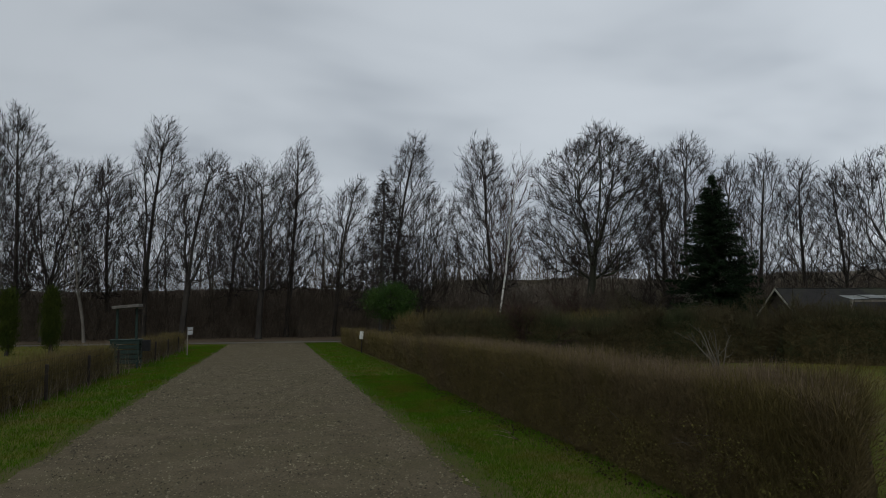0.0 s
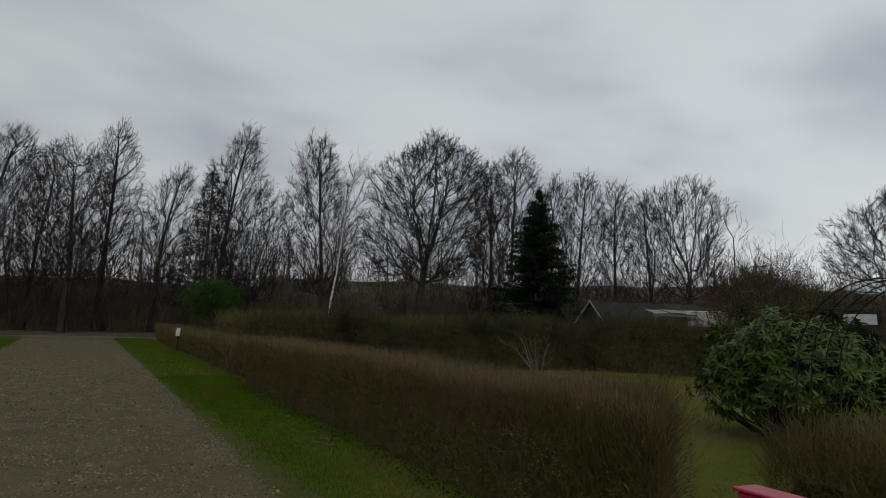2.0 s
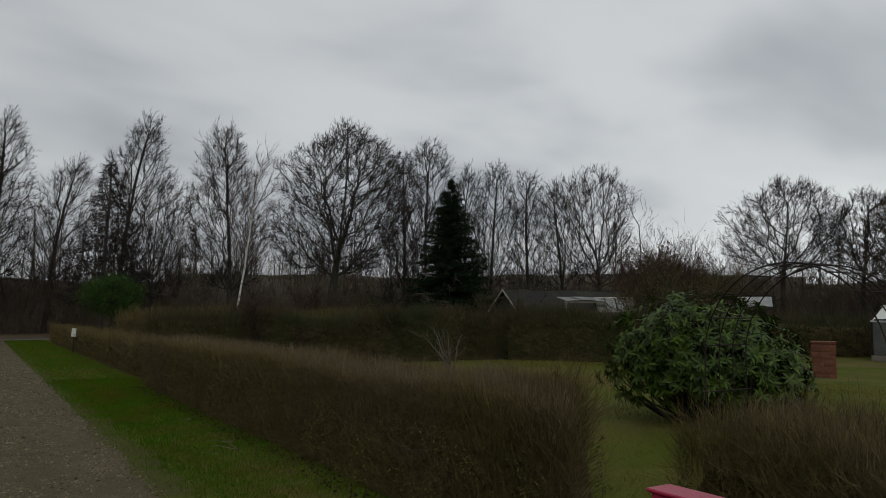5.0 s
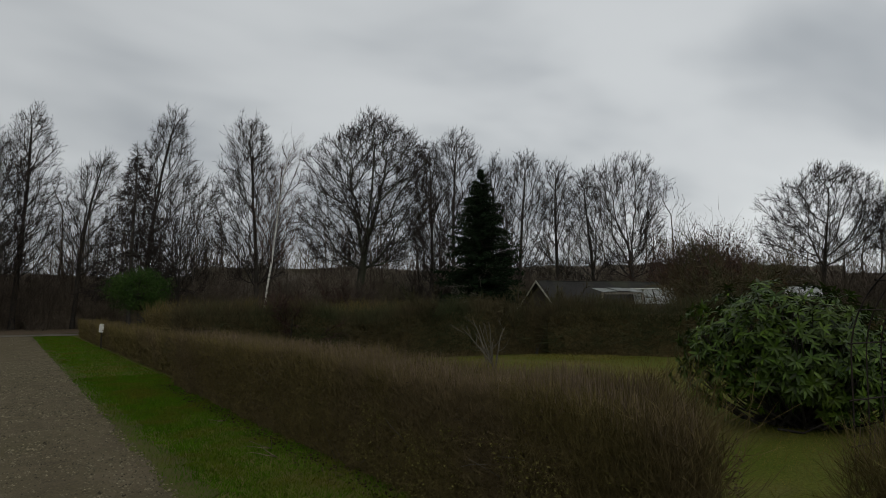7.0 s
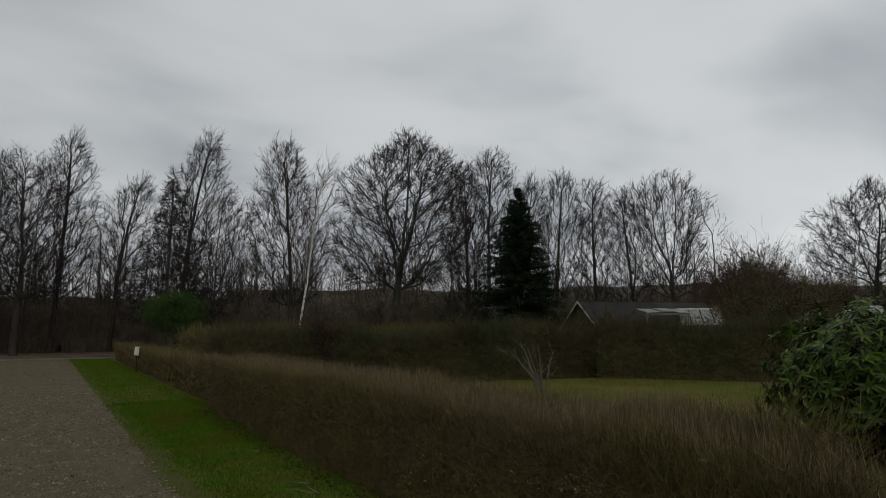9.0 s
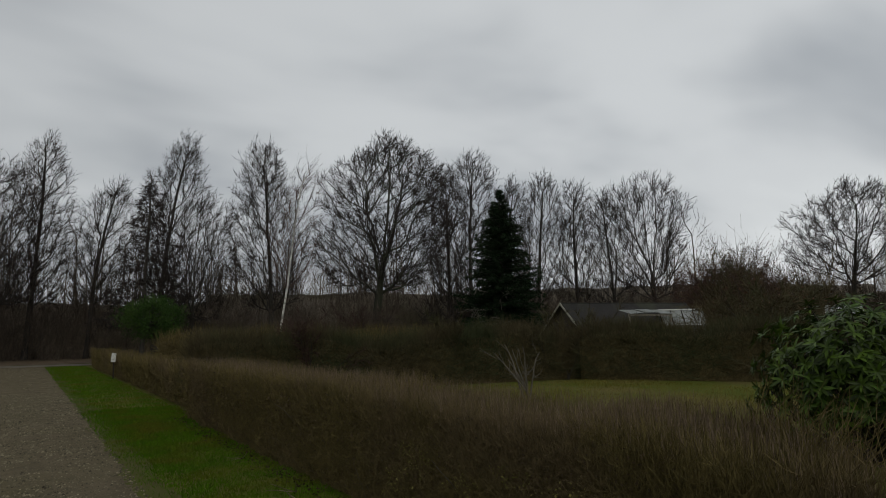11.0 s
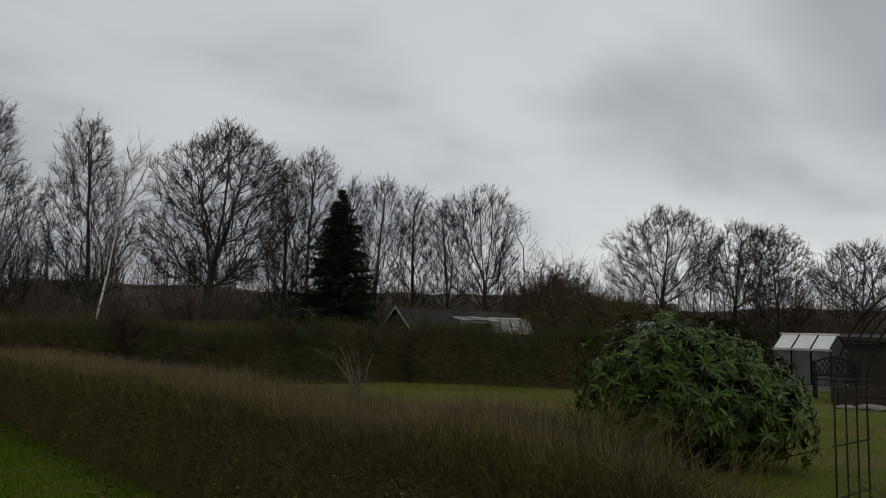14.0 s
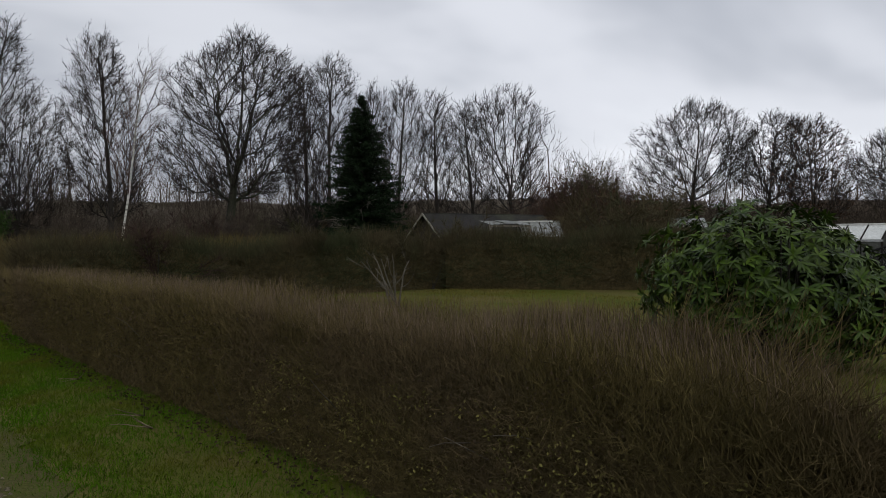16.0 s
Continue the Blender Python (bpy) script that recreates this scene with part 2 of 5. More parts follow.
def put(name, me, parent, label="", kind=""):
    """Links a mesh, given in the parent's own space, as a part of it."""
    ob = new(name, me)
    ob.parent = parent
    return tagged(ob, label, kind=kind)


def part(name, bm, material, parent, label=""):
    me = bpy.data.meshes.new(name)
    bm.to_mesh(me)
    bm.free()
    me.materials.append(material)
    return put(name, me, parent, label)


def box(cx, cy, cz, sx, sy, sz, bevel=0.006, turn=None):
    bm = bmesh.new()
    bmesh.ops.create_cube(bm, size=1.0)
    bmesh.ops.scale(bm, vec=(sx, sy, sz), verts=bm.verts)
    if bevel:
        bmesh.ops.bevel(bm, geom=bm.edges[:], offset=min(bevel, 0.3 * min(sx, sy, sz)), segments=1, affect="EDGES")
    m = Matrix.Translation((cx, cy, cz))
    bmesh.ops.transform(bm, matrix=m @ turn if turn else m, verts=bm.verts)
    return bm


def unit(v):
    return v / np.maximum(np.linalg.norm(v, axis=-1, keepdims=True), 1e-9)


def tubes(p0, p1, r0, r1, n=3):
    """Vertices and faces of many tapered n-sided sticks."""
    p0, p1 = np.asarray(p0, float), np.asarray(p1, float)
    d = unit(p1 - p0)
    ref = np.where(np.abs(d[:, 2:3]) > 0.9, [[1.0, 0, 0]], [[0, 0, 1.0]])
    a = unit(np.cross(d, ref))
    b = np.cross(d, a)
    ang = np.arange(n) * 2 * np.pi / n
    ring = np.cos(ang)[None, :, None] * a[:, None] + np.sin(ang)[None, :, None] * b[:, None]
    r0, r1 = np.broadcast_to(r0, len(p0)), np.broadcast_to(r1, len(p0))
    v = np.concatenate([p0[:, None] + ring * r0[:, None, None], p1[:, None] + ring * r1[:, None, None]], 1).reshape(-1, 3)
    i = np.arange(n)
    f = np.stack([i, (i + 1) % n, (i + 1) % n + n, i + n], 1)
    f = (f[None] + (np.arange(len(p0)) * 2 * n)[:, None, None]).reshape(-1, 4)
    return v, f


def join(*pieces):
    vs, fs, o = [], [], 0
    for v, f in pieces:
        vs.append(v)
        fs.append(f + o)
        o += len(v)
    return np.concatenate(vs), np.concatenate(fs)


def path_tube(points, r, n=8):
    """One smooth tube along a polyline with shared rings."""
    p = np.asarray(points, float)
    d = unit(np.gradient(p, axis=0))
    ref = np.array([0, 0, 1.0]) if abs(d[0][2]) < 0.9 else np.array([1.0, 0, 0])
    a = unit(np.cross(d, ref + 0.01))
    b = np.cross(d, a)
    ang = np.arange(n) * 2 * np.pi / n
    r = np.broadcast_to(r, len(p))
    v = (p[:, None] + (np.cos(ang)[None, :, None] * a[:, None] + np.sin(ang)[None, :, None] * b[:, None]) * r[:, None, None]).reshape(-1, 3)
    i = np.arange(n)
    f = np.stack([i, (i + 1) % n, (i + 1) % n + n, i + n], 1)
    f = (f[None] + (np.arange(len(p) - 1) * n)[:, None, None]).reshape(-1, 4)
    return v, f


def blades(p, d, length, width, rng):
    """Thin pointed triangles from p along d."""
    side = unit(np.cross(d, unit(rng.normal(size=p.shape)))) * np.asarray(width).reshape(-1, 1) / 2
    v = np.stack([p - side, p + side, p + d * np.asarray(length).reshape(-1, 1)], 1).reshape(-1, 3)
    return v, np.arange(len(v)).reshape(-1, 3)


def leaf_quads(p, d, length, width, rng):
    """Rhombic leaves from p along d."""
    length, width = np.asarray(length).reshape(-1, 1), np.asarray(width).reshape(-1, 1)
    side = unit(np.cross(d, unit(rng.normal(size=p.shape)))) * width / 2
    v = np.stack([p, p + d * length * 0.5 + side, p + d * length, p + d * length * 0.5 - side], 1).reshape(-1, 3)
    return v, np.arange(len(v)).reshape(-1, 4)


def wave(x, y, s=1.0):
    """Smooth unevenness between about -1 and 1."""
    x, y = np.asarray(x) * s, np.asarray(y) * s
    return (np.sin(1.7 * x + 0.9 * y + 1.3) + np.sin(-1.1 * x + 2.3 * y + 0.4) + np.sin(3.1 * x - 0.7 * y + 2.2) * 0.7 + np.sin(4.3 * y + 2.9 * x) * 0.5) / 3.2


def rise(x, y):
    """Height of the ground: the plots lie a step above the road."""
    f = np.clip((np.asarray(x, float) - 4.0) / 3.4, 0, 1)
    return 0.34 * f * f * (3 - 2 * f) + 0.0 * np.asarray(y, float)


def gz(x, y):
    return float(rise(x, y))


# ---- plants ----
def grow(rng, p, d, length, r0, r1, k, wob, up, wind=0.0):
    """Branches from p along d, in k bends: their lines and thicknesses."""
    p, d = np.array(p, float), unit(np.array(d, float))
    length = np.broadcast_to(length, len(p))
    pts = [p.copy()]
    for i in range(k):
        d = unit(d + rng.normal(size=d.shape) * wob + np.array([wind, 0, up]) / k)
        p = p + d * (length / k)[:, None]
        pts.append(p.copy())
    t = np.linspace(0, 1, k + 1)
    r0, r1 = np.broadcast_to(r0, len(p)), np.broadcast_to(r1, len(p))
    return np.stack(pts, 1), r0[:, None] * (1 - t) + r1[:, None] * t


def sprout(rng, lines, rad, who, t, ang):
    """Starts of side branches on the lines numbered who, at the shares t of their length, leaving at the angle ang."""
    k = lines.shape[1] - 1
    s = np.clip(t * k, 0, k - 1e-4)
    i = s.astype(int)
    w = (s - i)[:, None]
    a, b = lines[who, i], lines[who, i + 1]
    d = unit(b - a)
    q = unit(np.cross(d, unit(rng.normal(size=d.shape))))
    r = rad[who, i] * (1 - w[:, 0]) + rad[who, i + 1] * w[:, 0]
    return a * (1 - w) + b * w, unit(d * np.cos(ang)[:, None] + q * np.sin(ang)[:, None]), r


def sticks(lines, rad, n):
    return tubes(lines[:, :-1].reshape(-1, 3), lines[:, 1:].reshape(-1, 3), rad[:, :-1].ravel(), rad[:, 1:].ravel(), n)


def ribbons(lines, rad, rng):
    """Thin shoots: a flat tapering strip for each bend."""
    return join(*(spikes(lines[:, k:k + 2], rad[:, k:k + 2], rng) for k in range(lines.shape[1] - 1)))


def dome(e, wide, sharp):
    """Crown outline: grows to its widest at the share wide of its height, then rounds off."""
    low = 0.62 + 0.38 * np.clip(e / wide, 0, 1)
    high = np.clip(1 - np.clip((e - wide) / (1.02 - wide), 0, 1) ** sharp, 0, 1) ** 0.62
    return low * high


OUTLINE = {"oval": (0.36, 1.5), "column": (0.34, 1.9), "vase": (0.66, 2.2), "dome": (0.45, 2.2)}


def spikes(lines, rad, rng):
    """Fine twigs: one tapering sliver each."""
    p, q = lines[:, 0], lines[:, -1]
    d = q - p
    side = unit(np.cross(d, unit(rng.normal(size=d.shape)))) * rad[:, :1]
    v = np.stack([p - side, p + side, q + side * 0.35, q - side * 0.35], 1).reshape(-1, 3)
    return v, np.arange(len(v)).reshape(-1, 4)


def dendrite(rng, first, parent, blocked, pts, bf, slope, curl=0.10):
    """Joins crown points to a stem, each to the node that gives a short way down to the root; long joints are bent and split. Returns nodes and parents."""
    n, cap = len(first), len(first) + len(pts) * 6
    P, par, way, out = np.zeros((cap, 3)), np.full(cap, -1), np.zeros(cap), np.zeros(cap)
    P[:n], par[:n] = first, parent
    for i in range(1, n):
        way[i] = way[par[i]] + np.linalg.norm(P[i] - P[par[i]])
    out[:n] = np.where(blocked, 1e3, 0)
    near = np.sqrt(((pts[:, None] - first[None]) ** 2).sum(-1)).min(1)
    for x in pts[np.argsort(near)]:
        v = x - P[:n]
        d = np.sqrt((v * v).sum(1))
        lack = slope * np.hypot(v[:, 0], v[:, 1]) - v[:, 2]
        cost = d + bf * way[:n] + out[:n] + (1.3 * np.maximum(0, lack) if slope > 0 else 2.5 * np.abs(lack))
        k = int(np.argmin(cost))
        parts = 1 + int(min(d[k], 2.4) / 0.5)
        last = k
        sag = rng.normal(0, curl, 3) * d[k] * [1, 1, 0.6] - np.array([0, 0, 0.13 * d[k]]) * (slope > 0)
        for j in range(1, parts + 1):
            t = j / parts
            P[n] = P[k] * (1 - t) + x * t + sag * math.sin(math.pi * t)
            par[n] = last
            way[n] = way[last] + d[k] / parts
            last = n
            n += 1
    return P[:n], par[:n]


def bare_tree(name, label, x, y, top, half, form="oval", seed=1, c0=0.25, stems=1, twigs=1.0, bark=None, twig=None, lean=0.03, leaves=0, thick=1.0, tr=0.0125, group="trees of the wood edge", limbs=22):
    """A leafless tree: stems, limbs that branch towards points spread through the crown's outline, and fine twigs on all thin branches."""
    rng = np.random.default_rng(seed)
    bark, twig = bark or M_BARK, twig or M_TWIG
    base = gz(x, y)
    H = top - base
    far_off, larch = name == "far_tree", form == "larch"
    tree = thing(name, label, "tree", (x, y, base - 0.05), 0, group)
    r0 = 0.0118 * H * thick
    zc = c0 * H
    HL = H * (0.78 if far_off else 0.94 if form in ("column", "oval", "larch") else 0.86)
    k0 = 16
    st, _ = grow(rng, [[0, 0, 0]], [[lean, 0, 1]], H, r0, 0.012, k0, 0.030, 0.4, lean)
    st = st[0] * np.array([1, 1, HL / st[0, -1, 2]])
    first, parent = [*st], [-1, *range(k0)]
    # further leaders that fork from the stem
    more = stems - 1 if stems > 1 else {"dome": 4, "vase": 3, "oval": 1}.get(form, 0)
    for i in range(0 if far_off else more):
        a = i * 2 * np.pi / max(more, 1) + rng.uniform(-0.5, 0.5) + seed
        fork = int(np.clip(np.searchsorted(st[:, 2], zc * rng.uniform(0.85, 1.5)), 2, k0 - 4)) if form != "oval" else int(k0 * rng.uniform(0.35, 0.55))
        reach = half * (0.28 + 0.30 * ((i * 0.618) % 1)) * (0.6 if form == "oval" else 1)
        ze = H * rng.uniform(0.78, 0.9) - 0.22 * reach
        u = np.linspace(0, 1, 10)[1:]
        pts = np.stack([st[fork, 0] + np.cos(a) * reach * u ** 0.7, st[fork, 1] + np.sin(a) * reach * u ** 0.7, st[fork, 2] + (ze - st[fork, 2]) * u], 1)
        pts += rng.normal(0, 0.008 * H, pts.shape) * np.sin(np.pi * u)[:, None] * [1, 1, 0.2]
        parent += [fork, *range(len(first), len(first) + 8)]
        first += [*pts]
    first = np.array(first)
    # points through the crown, thicker towards its outline
    n = int(np.clip((34 if form == "dome" else 27 if not far_off else 5) * half * (H - zc), 44, 1350))
    e = rng.uniform(0, 1, n) ** (0.9 if not larch else 1.25)
    az = rng.uniform(0, 2 * np.pi, n)
    if larch:
        R = half * (1.02 - e) * (0.75 + 0.25 * np.sin(e * 40)) + 0.1
    else:
        wide, sharp = OUTLINE[form]
        R = (half * 1.06 - 0.2) * dome(e, wide, sharp) * (1 + 0.15 * np.sin(3 * az + seed) + 0.14 * np.sin(2 * az + 11 * e + seed)) * np.where(rng.uniform(size=n) < 0.06, 1.14, 1.0) + 0.1
    R *= rng.uniform(0.05, 1, n) ** 0.42
    z = zc + e * (H - zc) * (0.955 + 0.04 * np.sin(2.7 * az + seed * 1.7))
    cx, cy = np.interp(z, st[:, 2], st[:, 0]), np.interp(z, st[:, 2], st[:, 1])
    crown = np.stack([cx + np.cos(az) * R, cy + np.sin(az) * R, z], 1)
    slope = {"larch": -0.12, "column": 1.0, "vase": 1.1, "dome": 0.45}.get(form, 0.75)
    P, par = dendrite(rng, first, parent, first[:, 2] < zc * 0.86, crown, 0.34 if not larch else 0.0, slope)
    N = len(P)
    flow, kids = np.zeros(N), np.zeros(N, int)
    np.add.at(kids, par[1:], 1)
    flow[kids == 0] = 1
    main = np.full(N, -1)
    for i in range(N - 1, 0, -1):
        flow[par[i]] += flow[i]
        if main[par[i]] < 0 or flow[i] > flow[main[par[i]]]:
            main[par[i]] = i
    flow = np.maximum(flow, 1)
    inner = np.flatnonzero((main >= 0) & (np.arange(N) >= len(first)))
    for _ in range(3):
        P[inner] = 0.5 * P[inner] + 0.25 * (P[par[inner]] + P[main[inner]])
    rt = 0.0085
    rad = rt + (r0 - rt) * (flow / flow[0]) ** 0.54
    rad[0] *= 1.35
    # chains: each runs on along its strongest shoot
    starts = [0] + [i for i in range(1, N) if main[par[i]] != i]
    chains = []
    for s in starts:
        c, i = ([par[s]] if s else []), s
        while i >= 0:
            c.append(i)
            i = main[i]
        chains.append(c)
    chains.sort(key=lambda c: -(flow[c[1]] if len(c) > 1 else 0))
    wood = bark if bark != M_BIRCHBARK else twig
    rest = []
    for k, c in enumerate(chains):
        r = rad[c].copy()
        if k:
            r[0] = r[1]
        if k == 0:
            put("trunk", mesh_np("trunk", *path_tube(P[c], r, 8), bark, True), tree)
        elif k <= limbs and not far_off:
            put("limb", mesh_np("limb", *path_tube(P[c], r, 5), wood, True), tree)
        else:
            seg = np.stack([P[c[:-1]], P[c[1:]]], 1)
            rest.append(tubes(seg[:, 0], seg[:, 1], r[:-1], r[1:], 3) if flow[c[1]] > 5 else spikes(seg, np.stack([r[:-1], r[1:]], 1), rng))
    # twigs on the thin branches
    thin = np.flatnonzero((flow <= 7) & (np.arange(N) > k0))
    seg = P[thin] - P[par[thin]]
    ln = np.linalg.norm(seg, axis=1)
    cnt = rng.poisson(ln * (5.0 if not far_off else 2.4) * twigs) + (kids[thin] == 0) * 2
    who = np.repeat(np.arange(len(thin)), cnt)
    pair = np.stack([P[par[thin]], P[thin]], 1)
    rp = np.full((len(thin), 2), tr)
    p, d, _ = sprout(rng, pair, rp, who, rng.uniform(0.0, 1, len(who)), np.radians(rng.normal(44, 13, len(who))))
    mid = np.stack([np.interp(p[:, 2], st[:, 2], st[:, 0]), np.interp(p[:, 2], st[:, 2], st[:, 1]), p[:, 2] - 0.6], 1)
    d = unit(d + 0.35 * unit(p - mid))
    len3 = rng.uniform(0.25, 0.75, len(who)) * (0.75 if larch else 1)
    up = -0.5 if larch else 0.22
    l3, s3 = grow(rng, p, d, len3, tr, tr * 0.6, 2, 0.08, up, lean * 4)
    n4 = np.maximum(2, (len3 * 6.0 * twigs).astype(int)) if not far_off else np.full(len(who), 1)
    w4 = np.repeat(np.arange(len(l3)), n4)
    p, d, _ = sprout(rng, l3, s3, w4, rng.uniform(0.15, 1.0, len(w4)), np.radians(rng.normal(38, 12, len(w4))))
    l4, s4 = grow(rng, p, d, rng.uniform(0.14, 0.42, len(w4)), tr * 0.75, tr * 0.45, 1, 0.08, 0.25, lean * 4)
    fine = [*rest, spikes(l3[:, :2], s3[:, :2], rng), spikes(l3[:, 1:], s3[:, 1:], rng), spikes(l4, s4, rng)]
    put("twig_mass", mesh_np("twig_mass", *join(*fine), twig), tree, kind="stuff")
    if leaves:
        ends = l3[:, -1]
        pick = ends[rng.choice(len(ends), leaves)] + rng.normal(0, 0.05, (leaves, 3))
        put("leaf_scatter", mesh_np("leaf_scatter", *leaf_quads(pick, unit(rng.normal(size=(leaves, 3)) + [0, 0, -0.6]), rng.uniform(0.06, 0.12, leaves), rng.uniform(0.04, 0.08, leaves), rng), M_DRYLEAF), tree, "withered brown leaves", "stuff")
    return tree


def spruce(x, y, top, half, seed):
    rng = np.random.default_rng(seed)
    base = gz(x, y)
    H = top - base
    tree = thing("spruce", "dense dark green spruce tree with bare lower branches", "tree", (x, y, base - 0.05))
    put("trunk", mesh_np("trunk", *path_tube([[0, 0, 0], [0.02, 0, H * 0.5], [0, 0.02, H]], [0.15, 0.09, 0.01], 8), M_BARK, True), tree)
    n = 720
    f = rng.uniform(0.09, 0.996, n) ** 0.85
    az = rng.uniform(0, 2 * np.pi, n)
    z = f * H * 0.995
    lens = half * (1.01 - f) ** 0.66 * rng.uniform(0.55, 1.15, n) * (0.88 + 0.12 * np.sin(az * 3 + f * 19)) + 0.03
    lens = np.minimum(lens, 4.2 * (1 - f) + 0.05)
    down = rng.uniform(-0.25, 0.12, n) + 0.9 * (f > 0.93)
    d = np.stack([np.cos(az), np.sin(az), down], 1)
    l, r = grow(rng, np.stack([0 * z, 0 * z, z], 1), d, lens, 0.02 * (1.2 - f), 0.005, 4, 0.05, 0.12)
    put("branchwork", mesh_np("branchwork", *sticks(l, r, 4), M_BARK), tree)
    per = np.maximum(14, (lens * 75).astype(int))
    who = np.repeat(np.arange(n), per)
    t = rng.uniform(0.08, 1.0, len(who))
    keep = ~((f[who] < 0.30) & (np.cos(az[who]) < -0.1) & (rng.uniform(size=len(who)) < 0.35))
    who, t = who[keep], t[keep]
    p, dd, _ = sprout(rng, l, r, who, t, np.radians(rng.uniform(20, 75, len(who))))
    dd = unit(dd + np.array([0, 0, -0.35]))
    put("needles", mesh_np("needles", *leaf_quads(p, dd, rng.uniform(0.12, 0.26, len(p)) * (1.1 - 0.5 * f[who]), rng.uniform(0.03, 0.065, len(p)) * (1.1 - 0.4 * f[who]), rng), M_NEEDLE), tree, kind="stuff")
    # sparse bare boughs low on one side
    m = 16
    zz = rng.uniform(0.8, 3.0, m)
    d = np.stack([-np.ones(m), rng.normal(0, 0.5, m) - 0.4, rng.uniform(-0.1, 0.25, m)], 1)
    l, r = grow(rng, np.stack([0 * zz, 0 * zz, zz], 1), d, rng.uniform(1.3, 2.3, m), 0.022, 0.006, 5, 0.08, -0.1)
    w = np.repeat(np.arange(m), 12)
    p, dd, _ = sprout(rng, l, r, w, rng.uniform(0.3, 1, len(w)), np.radians(rng.uniform(30, 60, len(w))))
    l2, r2 = grow(rng, p, dd, rng.uniform(0.2, 0.5, len(w)), 0.007, 0.004, 2, 0.1, -0.1)
    put("bare_boughs", mesh_np("bare_boughs", *join(sticks(l, r, 4), sticks(l2, r2, 3)), M_PALEBARK), tree, "bare grey lower boughs", "stuff")
    return tree


def needle_tree(name, label, x, y, z0, top, half, seed, material, column=False, group=""):
    """A small evergreen: a stem and a crown of many sprays set in clumps."""
    rng = np.random.default_rng(seed)
    base = gz(x, y)
    tree = thing(name, label, "tree", (x, y, base - 0.03), 0, group)
    h0, H = z0 - base, top - base
    put("trunk", mesh_np("trunk", *path_tube([[0, 0, 0], [0.03, 0, h0], [0, 0.02, H * 0.9]], [0.09, 0.075, 0.02], 8), M_BARK, True), tree)
    n = 170
    f = rng.uniform(0, 1, n)
    az = rng.uniform(0, 2 * np.pi, n)
    prof = (np.sin(np.pi * (0.22 + 0.74 * f)) ** 0.6 if column else np.sqrt(np.clip(1 - (1.7 * (f - 0.42)) ** 2, 0.05, 1)))
    rad = half * prof * rng.uniform(0.45, 1.08, n)
    end = np.stack([np.cos(az) * rad, np.sin(az) * rad, h0 + (H - h0) * f + 0.1 * wave(az * 2, f * 6)], 1)
    start = np.stack([0 * f, 0 * f, np.maximum(h0 * 0.9, end[:, 2] - rad * 0.6)], 1)
    put("branchwork", mesh_np("branchwork", *tubes(start, end, 0.018, 0.006, 4), M_BARK), tree)
    k = 60
    p = np.repeat(end, k, 0) + rng.normal(0, 0.13 if column else 0.17, (n * k, 3)) * [1, 1, 1.5 if column else 0.7]
    d = unit(rng.normal(size=p.shape) + (np.array([0, 0, 1.6]) if column else np.array([0, 0, 0.5])))
    put("crown", mesh_np("crown", *blades(p, d, rng.uniform(0.10, 0.2, len(p)), 0.028, rng), material), tree, kind="stuff")
    return tree


